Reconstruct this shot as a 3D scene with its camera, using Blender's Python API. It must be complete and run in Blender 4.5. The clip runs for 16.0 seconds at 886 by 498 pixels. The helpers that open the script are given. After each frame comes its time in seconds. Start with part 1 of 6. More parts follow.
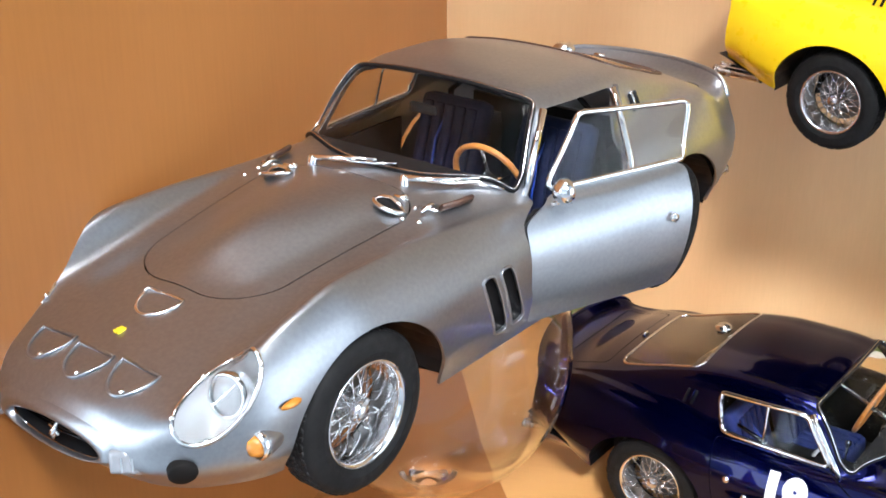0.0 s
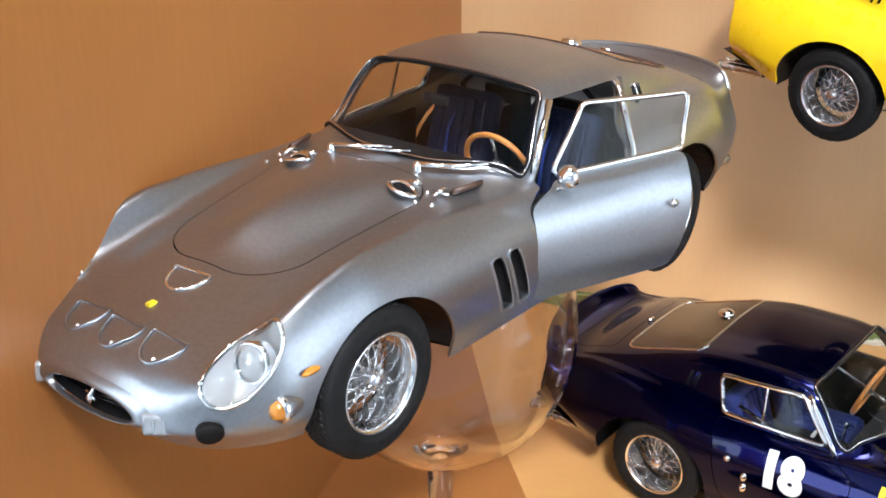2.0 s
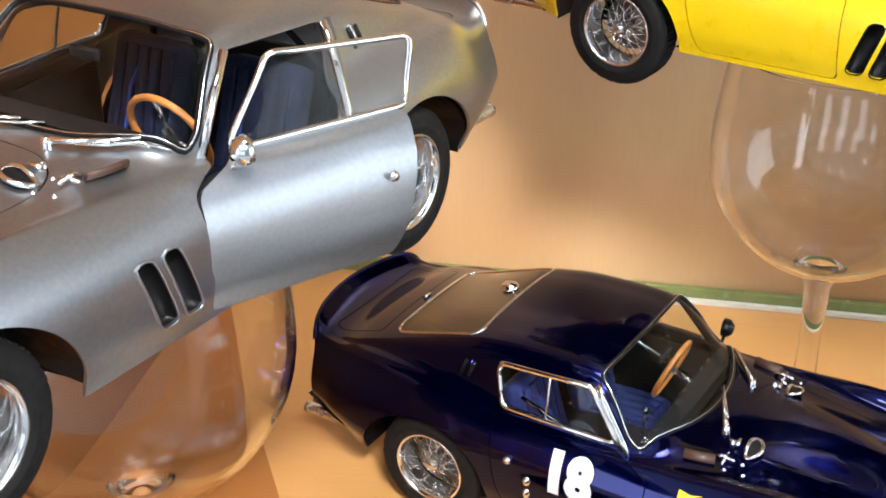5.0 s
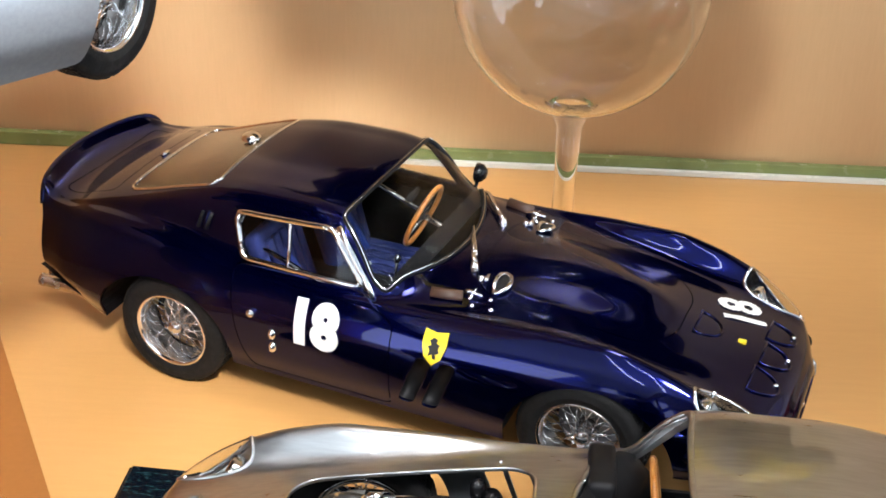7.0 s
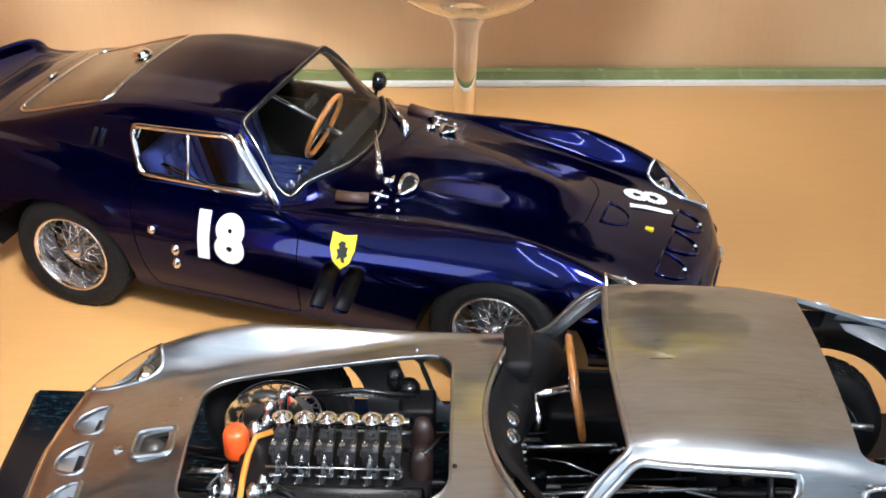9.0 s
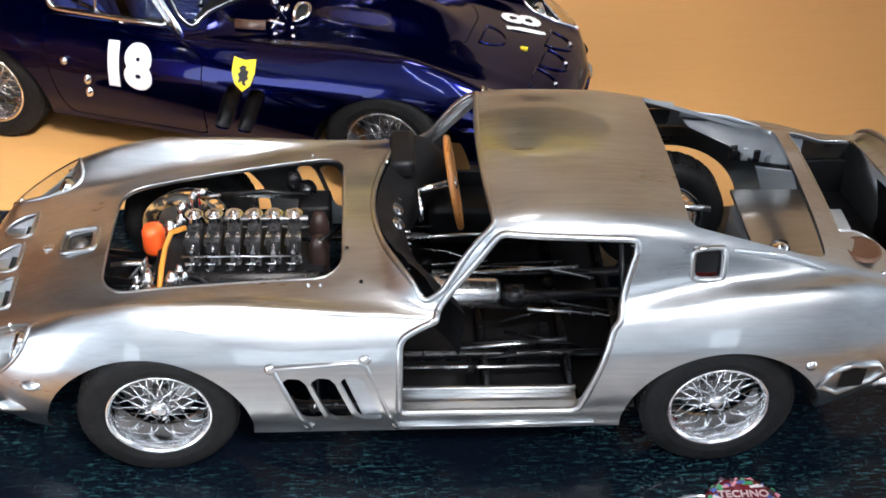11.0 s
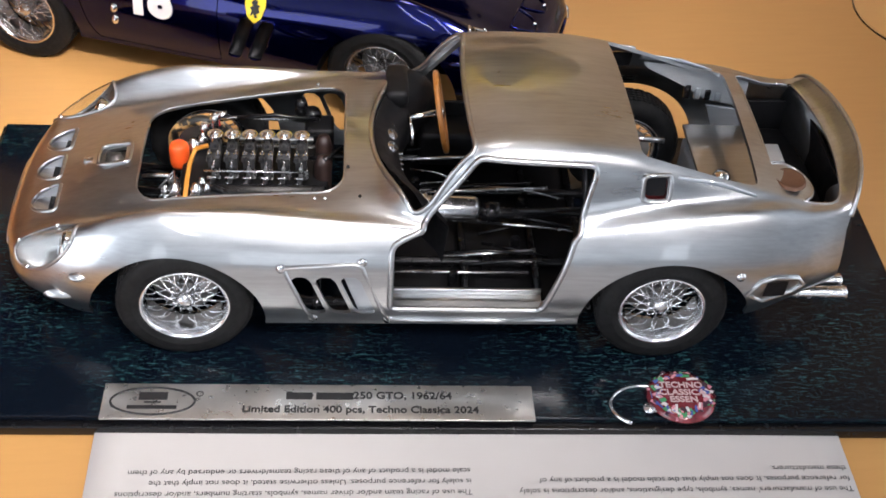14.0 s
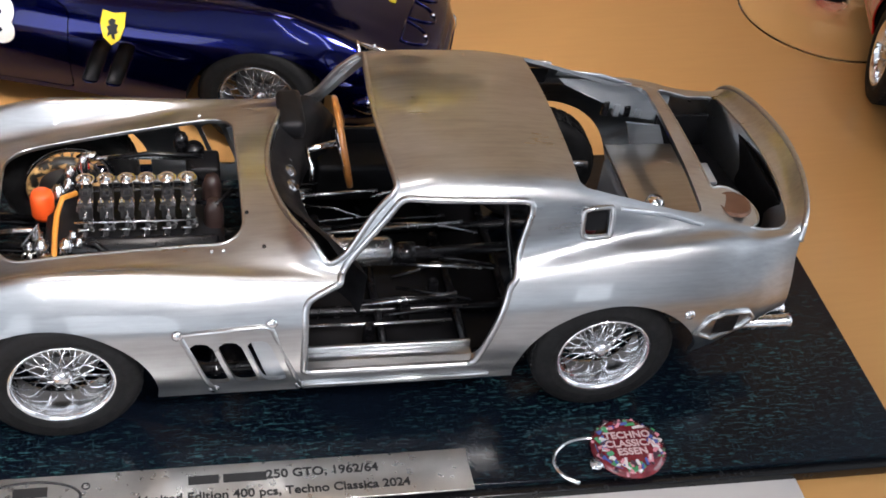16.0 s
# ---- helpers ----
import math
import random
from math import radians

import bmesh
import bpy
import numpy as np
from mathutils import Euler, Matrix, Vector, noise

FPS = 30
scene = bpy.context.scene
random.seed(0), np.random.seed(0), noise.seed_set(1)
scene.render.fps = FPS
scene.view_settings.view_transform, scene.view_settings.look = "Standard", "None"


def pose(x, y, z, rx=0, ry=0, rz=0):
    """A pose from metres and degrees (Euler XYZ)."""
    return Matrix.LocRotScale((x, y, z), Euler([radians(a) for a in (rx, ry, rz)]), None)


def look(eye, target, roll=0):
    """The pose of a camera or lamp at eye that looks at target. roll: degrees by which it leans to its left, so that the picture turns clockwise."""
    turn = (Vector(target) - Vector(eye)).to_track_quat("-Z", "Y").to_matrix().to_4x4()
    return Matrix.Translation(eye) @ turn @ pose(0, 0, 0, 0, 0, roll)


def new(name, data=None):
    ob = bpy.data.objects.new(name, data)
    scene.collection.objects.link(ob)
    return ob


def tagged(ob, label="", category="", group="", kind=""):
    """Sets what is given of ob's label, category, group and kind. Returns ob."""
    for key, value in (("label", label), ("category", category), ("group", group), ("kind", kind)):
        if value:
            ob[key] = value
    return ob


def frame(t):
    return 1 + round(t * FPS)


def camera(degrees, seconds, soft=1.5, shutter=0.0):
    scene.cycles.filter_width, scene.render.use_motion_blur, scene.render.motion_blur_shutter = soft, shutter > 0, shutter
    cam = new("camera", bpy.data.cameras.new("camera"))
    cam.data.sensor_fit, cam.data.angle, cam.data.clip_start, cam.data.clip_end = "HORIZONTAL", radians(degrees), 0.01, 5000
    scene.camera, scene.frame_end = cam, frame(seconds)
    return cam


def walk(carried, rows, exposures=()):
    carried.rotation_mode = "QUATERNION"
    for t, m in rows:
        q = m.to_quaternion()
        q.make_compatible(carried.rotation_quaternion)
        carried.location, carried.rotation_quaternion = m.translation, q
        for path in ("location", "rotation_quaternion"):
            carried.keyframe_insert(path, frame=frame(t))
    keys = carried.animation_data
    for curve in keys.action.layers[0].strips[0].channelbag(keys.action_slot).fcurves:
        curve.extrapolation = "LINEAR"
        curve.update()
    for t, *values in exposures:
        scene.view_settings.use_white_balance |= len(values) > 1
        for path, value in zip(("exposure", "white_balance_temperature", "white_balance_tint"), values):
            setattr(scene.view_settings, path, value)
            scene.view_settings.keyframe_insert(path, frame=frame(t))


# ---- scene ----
cam = camera(37.67, 16.0, soft=1.7)
ROWS = [
    (0.0, 0.1730, -0.5946, 0.2989, 66.30, -0.08, 15.88),
    (0.5, 0.1770, -0.6095, 0.3069, 66.80, -0.39, 15.60),
    (1.0, 0.1799, -0.6131, 0.3042, 66.39, -0.02, 16.11),
    (1.5, 0.1810, -0.6123, 0.3035, 66.46, 0.19, 16.24),
    (2.0, 0.1804, -0.6137, 0.3027, 66.27, 0.07, 16.67),
    (2.5, 0.1805, -0.6126, 0.3026, 66.16, -0.22, 16.62),
    (3.0, 0.1832, -0.6093, 0.3026, 66.14, -0.38, 16.14),
    (3.5, 0.1825, -0.6052, 0.3000, 66.09, -0.54, 15.38),
    (4.0, 0.1800, -0.5875, 0.2936, 65.57, -0.68, 14.80),
    (4.5, 0.1869, -0.5557, 0.2876, 64.57, -0.54, 13.55),
    (5.0, 0.2057, -0.5269, 0.2824, 63.35, -0.22, 10.72),
    (5.2, 0.2172, -0.5176, 0.2790, 63.12, 0.44, 9.68),
    (7.3, 0.2292, -0.5182, 0.2466, 60.36, -1.73, 1.15),
    (7.5, 0.2297, -0.5180, 0.2462, 60.45, -1.50, 0.42),
    (8.0, 0.2331, -0.5184, 0.2448, 60.39, -1.53, -0.71),
    (8.5, 0.2285, -0.5178, 0.2401, 60.51, -1.48, -2.79),
    (9.0, 0.2283, -0.5231, 0.2315, 58.79, -1.15, -2.97),
    (9.5, 0.2306, -0.5307, 0.2288, 56.93, -0.82, -3.68),
    (9.7, 0.2336, -0.5343, 0.2288, 56.23, -1.25, -4.38),
    (11.8, 0.2283, -0.5936, 0.2655, 50.87, -1.74, -7.56),
    (12.0, 0.2276, -0.6002, 0.2716, 50.37, -1.81, -6.99),
    (12.5, 0.2282, -0.6011, 0.2739, 49.32, -2.02, -6.19),
    (13.0, 0.2277, -0.6011, 0.2736, 49.29, -2.89, -6.37),
    (13.5, 0.2261, -0.6013, 0.2735, 49.11, -2.98, -6.41),
    (14.0, 0.2248, -0.6040, 0.2734, 49.13, -3.37, -6.71),
    (14.5, 0.2243, -0.6018, 0.2714, 48.90, -3.55, -6.78),
    (15.0, 0.2213, -0.5950, 0.2680, 48.95, -4.74, -8.15),
    (15.5, 0.2191, -0.5834, 0.2625, 49.10, -4.98, -10.15),
    (16.0, 0.2080, -0.5596, 0.2543, 49.55, -6.39, -14.56),
]
EXPOSURES = [(0.0, -0.10, 6050, 10), (1.0, -0.26, 6050, 10), (3.5, -0.32, 6100, 10), (5.0, -0.24, 6450, 10), (7.5, -0.14, 6280, 10), (9.5, -0.08, 5900, 10), (12.0, -0.28, 6450, 14), (16.0, -0.40, 6500, 16)]
walk(cam, [(t, pose(x, y, z, rx, ry, rz)) for t, x, y, z, rx, ry, rz in ROWS], EXPOSURES)

# ---- light: the room's ceiling tubes and added fill lamps ----
world = bpy.data.worlds.new("room_air")
scene.world = world
world.use_nodes = True
world.node_tree.nodes["Background"].inputs[0].default_value = (0.75, 0.85, 1.0, 1)
world.node_tree.nodes["Background"].inputs[1].default_value = 0.10


def area_lamp(name, place, target, size_x, size_y, watts, colour):
    data = bpy.data.lights.new(name, "AREA")
    data.shape, data.size, data.size_y, data.energy, data.color = "RECTANGLE", size_x, size_y, watts, colour
    ob = new(name, data)
    ob.matrix_world = look(place, target)
    return ob


# ceiling tubes of the hall, then unseen fills added to brighten cars and cabinet
for x in (-0.35, 0.20):
    area_lamp("tube_light", (x, -2.0, 1.78), (x, -1.999, 0.0), 0.036, 2.0, 8.5, (0.90, 0.96, 1.0))
# broad overhead fill, added to lift the room's walls
area_lamp("ceiling_fill_light", (0.4, -2.9, 1.86), (0.4, -2.9, 0.0), 3.2, 1.6, 4, (0.90, 0.96, 1.0))
# upright panels, added out of view to fill from the front
for x in (-1.7, -0.3, 1.1):
    area_lamp("hall_fill_light", (x, -5.1, 0.75), (x, 0.0, 0.55), 0.55, 1.9, 10.0, (0.84, 0.93, 1.0))
# added side fills: right one brightens the open door, left one the nose
area_lamp("hall_fill_light", (3.3, -0.75, 0.50), (0.0, -0.4, 0.2), 2.0, 2.3, 58, (0.84, 0.93, 1.0))
area_lamp("hall_fill_light", (-2.5, -1.6, 0.45), (0.0, -0.4, 0.15), 3.2, 2.3, 125, (0.84, 0.93, 1.0))
# narrow key, added from front right to brighten floor and panels at left
spot = area_lamp("front_key_fill", (0.50, -1.15, 1.15), (0.07, -0.16, 0.04), 0.30, 0.20, 1.3, (1.0, 0.975, 0.94))
spot.data.spread = radians(28)
# weak unseen fill under the cabinet's roof, added for the floor and back panel
spot = area_lamp("cabinet_fill_light", (0.24, -0.20, 1.18), (0.14, -0.12, 0.0), 0.40, 0.24, 0.35, (1.0, 0.95, 0.89))
spot.data.spread = radians(32)


# ---- materials ----
def material(name):
    m = bpy.data.materials.new(name)
    m.use_nodes = True
    return m, m.node_tree.nodes, m.node_tree.links, m.node_tree.nodes["Principled BSDF"]


def put(socket_owner, key, value):
    socket_owner.inputs[key].default_value = value


def noise_node(nodes, links, scale, detail=4.0, stretch=(1, 1, 1), rough=0.55):
    tc = nodes.new("ShaderNodeTexCoord")
    mp = nodes.new("ShaderNodeMapping")
    mp.inputs["Scale"].default_value = stretch
    n = nodes.new("ShaderNodeTexNoise")
    n.inputs["Scale"].default_value, n.inputs["Detail"].default_value, n.inputs["Roughness"].default_value = scale, detail, rough
    links.new(tc.outputs["Object"], mp.inputs[0])
    links.new(mp.outputs[0], n.inputs["Vector"])
    return n.outputs["Fac"]


def ramp(nodes, links, fac, stops):
    r = nodes.new("ShaderNodeValToRGB")
    while len(r.color_ramp.elements) < len(stops):
        r.color_ramp.elements.new(0.5)
    for e, (at, c) in zip(r.color_ramp.elements, stops):
        e.position, e.color = at, (*c, 1) if len(c) == 3 else c
    links.new(fac, r.inputs[0])
    return r.outputs[0]


def mixed(nodes, links, kind, fac, a, b):
    m = nodes.new("ShaderNodeMix")
    m.data_type, m.blend_type = "RGBA", kind
    if isinstance(fac, float):
        m.inputs[0].default_value = fac
    else:
        links.new(fac, m.inputs[0])
    links.new(a, m.inputs[6])
    links.new(b, m.inputs[7])
    return m.outputs[2]


def bump(nodes, links, shader, fac, strength, distance):
    b = nodes.new("ShaderNodeBump")
    b.inputs["Strength"].default_value, b.inputs["Distance"].default_value = strength, distance
    links.new(fac, b.inputs["Height"])
    links.new(b.outputs[0], shader.inputs["Normal"])


def plain(name, colour, rough=0.5, metal=0.0, coat=0.0, vary=0.12, scale=60.0, bumpy=0.0, coat_rough=0.03, spec=0.5):
    """A surface of one colour with a little unevenness in tone and gloss."""
    m, nodes, links, p = material(name)
    f = noise_node(nodes, links, scale)
    c = ramp(nodes, links, f, [(0.3, tuple(v * (1 - vary) for v in colour)), (0.7, tuple(min(1, v * (1 + vary)) for v in colour))])
    links.new(c, p.inputs["Base Color"])
    g = ramp(nodes, links, noise_node(nodes, links, scale * 3), [(0.3, (rough * 0.85,) * 3), (0.7, (min(1, rough * 1.15),) * 3)])
    links.new(g, p.inputs["Roughness"])
    put(p, "Metallic", metal)
    put(p, "Specular IOR Level", spec)
    put(p, "Coat Weight", coat)
    put(p, "Coat Roughness", coat_rough)
    if bumpy:
        bump(nodes, links, p, noise_node(nodes, links, scale * 8), bumpy, 0.0004)
    return m


def wood(name, dark, light, rough, grain=(1.0, 14.0, 14.0), gloss=0.0, scale=9.0, lined=0.25, cloud=(1, 1, 1)):
    """Veneer: long fine grain over broad cloudy tone."""
    m, nodes, links, p = material(name)
    fine = noise_node(nodes, links, scale * 5, 8.0, grain, 0.65)
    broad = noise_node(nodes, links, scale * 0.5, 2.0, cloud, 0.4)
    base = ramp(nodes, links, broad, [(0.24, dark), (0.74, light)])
    lines = ramp(nodes, links, fine, [(0.35, (0.80, 0.76, 0.70)), (0.62, (1, 1, 1))])
    links.new(mixed(nodes, links, "MULTIPLY", lined, base, lines), p.inputs["Base Color"])
    g = ramp(nodes, links, noise_node(nodes, links, 12.0, 2.0), [(0.3, (rough * 0.93,) * 3), (0.7, (min(1, rough * 1.07),) * 3)])
    links.new(g, p.inputs["Roughness"])
    put(p, "Coat Weight", gloss)
    put(p, "Coat Roughness", 0.12)
    bump(nodes, links, p, fine, 0.05, 0.0002)
    return m


def clear(name, tint=(1, 1, 1), rough=0.0, ior=1.45):
    m, nodes, links, p = material(name)
    put(p, "Base Color", (*tint, 1))
    put(p, "Roughness", rough)
    put(p, "IOR", ior)
    put(p, "Transmission Weight", 1.0)
    return m


def brushed(name, light, dark, rough, metal=1.0):
    """Bare hand-finished metal with fine scratches and dull stains."""
    m, nodes, links, p = material(name)
    scratch = noise_node(nodes, links, 1100.0, 2.0, (0.05, 1.0, 1.0))
    cloud = noise_node(nodes, links, 60.0, 5.0, (0.5, 1.0, 1.0), 0.6)
    streak = noise_node(nodes, links, 330.0, 5.0, (0.20, 1.0, 1.0), 0.7)
    marks = mixed(nodes, links, "MIX", 0.45, streak, scratch)
    c = ramp(nodes, links, mixed(nodes, links, "MIX", 0.55, cloud, marks), [(0.32, dark), (0.66, light)])
    links.new(c, p.inputs["Base Color"])
    links.new(ramp(nodes, links, mixed(nodes, links, "MIX", 0.5, cloud, marks), [(0.32, (rough * 0.70,) * 3), (0.68, (rough * 1.25,) * 3)]), p.inputs["Roughness"])
    put(p, "Metallic", metal)
    put(p, "Coat Weight", 0.8)
    put(p, "Coat IOR", 1.9)
    put(p, "Coat Roughness", 0.02)
    bump(nodes, links, p, mixed(nodes, links, "MIX", 0.35, cloud, streak), 0.09, 0.0005)
    return m


SILVER = plain("silver_paint", (0.345, 0.36, 0.385), 0.33, 0.96, 0.25, 0.06, 900.0, 0.02, 0.04)
ALLOY = brushed("bare_aluminium", (0.50, 0.515, 0.525), (0.325, 0.33, 0.335), 0.34)
ALLOY_DULL = brushed("dull_aluminium", (0.50, 0.54, 0.58), (0.38, 0.41, 0.44), 0.55, 0.6)
BLUE = plain("blue_paint", (0.0002, 0.0020, 0.060), 0.15, 0.95, 0.5, 0.03, 40.0, 0.0, 0.015)
RED_PAINT = plain("red_paint", (0.50, 0.008, 0.006), 0.30, 0.0, 1.0, 0.04, 100.0)
YELLOW = plain("yellow_paint", (0.90, 0.62, 0.004), 0.30, 0.0, 1.0, 0.03, 60.0)
RUBBER = plain("tyre_rubber", (0.008, 0.008, 0.0085), 0.66, 0.0, 0.0, 0.3, 150.0, 0.25, 0.03, 0.2)
CAST = plain("cast_disc", (0.24, 0.23, 0.22), 0.35, 0.8, 0.0, 0.1, 200.0)
CHROME = plain("chrome", (0.86, 0.87, 0.88), 0.09, 1.0, 0.0, 0.04, 200.0)
POLISHED = plain("polished_alloy", (0.90, 0.90, 0.91), 0.13, 1.0, 0.0, 0.04, 200.0)
STEEL = plain("satin_steel", (0.62, 0.62, 0.63), 0.25, 1.0, 0.0, 0.10, 150.0)
BLACK = plain("black_trim", (0.006, 0.006, 0.007), 0.45, 0.0, 0.0, 0.3, 120.0, 0.0, 0.03, 0.2)
BLACK_GLOSS = plain("black_enamel", (0.005, 0.005, 0.006), 0.25, 0.0, 0.12, 0.3, 120.0, 0.0, 0.05, 0.3)
DARK_PANEL = plain("dark_cabin_panel", (0.005, 0.004, 0.0035), 0.6, 0.0, 0.0, 0.3, 120.0, 0.1, 0.03, 0.15)
BLUE_CLOTH = plain("blue_cord_cloth", (0.004, 0.013, 0.095), 0.85, 0.0, 0.0, 0.25, 200.0, 0.5)
DARK_CLOTH = plain("dark_blue_cord_cloth", (0.006, 0.010, 0.030), 0.8, 0.0, 0.0, 0.25, 200.0, 0.5, 0.03, 0.2)
SEAT_BLUE = plain("navy_cord_cloth", (0.002, 0.006, 0.028), 0.8, 0.0, 0.0, 0.3, 200.0, 0.5, 0.03, 0.3)
BELT_BLUE = plain("blue_webbing", (0.006, 0.035, 0.24), 0.6, 0.0, 0.0, 0.1, 200.0)
WHEEL_WOOD = plain("varnished_wood_rim", (0.42, 0.16, 0.035), 0.3, 0.0, 0.5, 0.25, 150.0)
ORANGE = plain("orange_plastic", (0.85, 0.10, 0.015), 0.4, 0.0, 0.2, 0.1, 150.0)
AMBER = plain("amber_lens", (0.50, 0.19, 0.025), 0.15, 0.0, 0.6, 0.1, 150.0)
RED = plain("red_lens", (0.45, 0.02, 0.02), 0.2, 0.0, 0.6, 0.1, 150.0)
RED_DARK = plain("dark_red_tank", (0.12, 0.008, 0.010), 0.35, 0.0, 0.4, 0.2, 100.0)
WHITE = plain("white_decal", (0.82, 0.82, 0.80), 0.4, 0.0, 0.3, 0.03, 100.0)
LENS = plain("lamp_white_lens", (0.32, 0.33, 0.35), 0.12, 0.4, 0.6, 0.1, 250.0)
LAMP_BOWL = plain("satin_lamp_bowl", (0.78, 0.79, 0.81), 0.32, 0.85, 0.0, 0.04, 60.0)
BADGE_YELLOW = plain("badge_yellow", (0.85, 0.62, 0.02), 0.35, 0.0, 0.5, 0.04, 100.0)
PANE = clear("window_pane", (0.90, 0.91, 0.90), 0.0, 1.20)
REAR_PANE = clear("thick_window_pane", (0.72, 0.70, 0.66), 0.0, 1.60)
GLASS = clear("wine_glass", (0.995, 1.0, 0.998), 0.0, 1.45)
FOOT_GLASS = clear("thin_foot_glass", (0.995, 1.0, 0.998), 0.0, 1.16)
FLOOR_WOOD = wood("light_beech_veneer", (0.57, 0.295, 0.095), (0.68, 0.375, 0.135), 0.30, (1.0, 10.0, 1.0), 0.3, 9.0, 0.18)
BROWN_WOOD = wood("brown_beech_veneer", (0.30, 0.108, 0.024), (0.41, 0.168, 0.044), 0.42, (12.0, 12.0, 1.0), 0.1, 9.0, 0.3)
# back panel's wide dark-to-pale clouds put glow patches and shadows into the colour
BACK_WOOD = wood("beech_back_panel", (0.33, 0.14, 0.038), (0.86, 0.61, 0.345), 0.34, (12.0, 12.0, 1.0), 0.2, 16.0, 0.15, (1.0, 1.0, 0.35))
GREEN_EDGE = plain("green_glass_edge", (0.20, 0.25, 0.09), 0.25, 0.0, 0.6, 0.15, 60.0)
PALE_EDGE = plain("pale_edge_strip", (0.80, 0.80, 0.74), 0.3, 0.0, 0.4, 0.05, 60.0)
CEILING_PANEL = plain("dark_top_board", (0.085, 0.055, 0.036), 0.5, 0.0, 0.0, 0.06, 20.0)
PLASTER = plain("room_plaster", (0.62, 0.64, 0.66), 0.8, 0.0, 0.0, 0.05, 4.0)
PAPER = plain("printed_paper", (0.57, 0.54, 0.52), 0.55, 0.0, 0.15, 0.03, 30.0)
INK = plain("grey_ink", (0.05, 0.05, 0.05), 0.7, 0.0, 0.0, 0.1, 100.0)
PRINT_BLACK = plain("black_print", (0.015, 0.015, 0.016), 0.5, 0.0, 0.0, 0.1, 100.0)


# ---- building helpers ----
def mesh_of(name, verts, faces, mat, smooth=True):
    me = bpy.data.meshes.new(name)
    me.from_pydata([tuple(v) for v in verts], [], [tuple(f) for f in faces])
    me.materials.append(mat)
    if smooth:
        me.polygons.foreach_set("use_smooth", [True] * len(me.polygons))
    me.update()
    return me


def part(name, data, parent, label="", m=None):
    """Links mesh data as one part under a thing or a part."""
    ob = new(name, data)
    ob.parent = parent
    if m is not None:
        ob.matrix_local = m
    if label:
        ob["label"] = label
    return ob


def thing(name, m, label, category, group="", kind=""):
    ob = new(name)
    ob.empty_display_size = 0.01
    ob.matrix_world = m
    return tagged(ob, label, category, group, kind)


def bm_mesh(name, bm, mat, smooth=False):
    me = bpy.data.meshes.new(name)
    bmesh.ops.recalc_face_normals(bm, faces=bm.faces)
    bm.to_mesh(me)
    bm.free()
    me.materials.append(mat)
    if smooth:
        me.polygons.foreach_set("use_smooth", [True] * len(me.polygons))
    return me


def box_bm(bm, size, centre, bevel=0.0, turn=None):
    made = bmesh.ops.create_cube(bm, size=1.0)
    vs = made["verts"]
    for v in vs:
        v.co = Vector((v.co.x * size[0], v.co.y * size[1], v.co.z * size[2]))
    if bevel:
        es = list({e for v in vs for e in v.link_edges})
        r = bmesh.ops.bevel(bm, geom=es, offset=bevel, segments=2, affect="EDGES", profile=0.6)
        vs = list({v for f in r["faces"] for v in f.verts} | {v for v in vs if v.is_valid})
    t = Matrix.Translation(centre) @ (turn.to_4x4() if turn is not None else Matrix())
    bmesh.ops.transform(bm, matrix=t, verts=vs)
    return vs


def slab(name, size, centre, mat, bevel=0.0, label="", category="", kind="structure"):
    bm = bmesh.new()
    box_bm(bm, size, centre, bevel)
    return tagged(new(name, bm_mesh(name, bm, mat)), label, category, kind=kind)


def tube(points, r, sides=8, closed=False, flat=1.0):
    """Verts and faces of a round bar along the points."""
    pts = [Vector(p) for p in points]
    n, vs, fs = len(pts), [], []
    up = None
    for i, p in enumerate(pts):
        a = pts[(i - 1) % n] if (i or closed) else p
        b = pts[(i + 1) % n] if (i < n - 1 or closed) else p
        d = (b - a).normalized()
        if up is None:
            up = d.orthogonal().normalized()
        up = (up - d * up.dot(d))
        up = up.normalized() if up.length > 1e-9 else d.orthogonal().normalized()
        side = d.cross(up)
        rr = r[i] if isinstance(r, (list, tuple)) else r
        vs += [p + rr * (math.cos(q) * up + flat * math.sin(q) * side) for q in (2 * math.pi * k / sides for k in range(sides))]
    rings = n if closed else n - 1
    for i in range(rings):
        for k in range(sides):
            a, b = i * sides + k, i * sides + (k + 1) % sides
            c, d = ((i + 1) % n) * sides + (k + 1) % sides, ((i + 1) % n) * sides + k
            fs.append((a, b, c, d))
    if not closed:
        fs += [tuple(reversed(range(sides))), tuple(range((n - 1) * sides, n * sides))]
    return vs, fs


def joined(*pieces):
    vs, fs = [], []
    for v, f in pieces:
        k = len(vs)
        vs += list(v)
        fs += [tuple(i + k for i in g) for g in f]
    return vs, fs


def lathe(profile, steps=40, axis="z", centre=(0, 0, 0)):
    """Turns (radius, height) pairs round an axis."""
    vs, fs, n = [], [], len(profile)
    for k in range(steps):
        q = 2 * math.pi * k / steps
        for r, h in profile:
            p = (r * math.cos(q), r * math.sin(q), h)
            p = p if axis == "z" else ((h, p[0], p[1]) if axis == "x" else (p[0], h, p[1]))
            vs.append((p[0] + centre[0], p[1] + centre[1], p[2] + centre[2]))
    for k in range(steps):
        for i in range(n - 1):
            a, b = k * n + i, ((k + 1) % steps) * n + i
            fs.append((a, b, b + 1, a + 1))
    return vs, fs


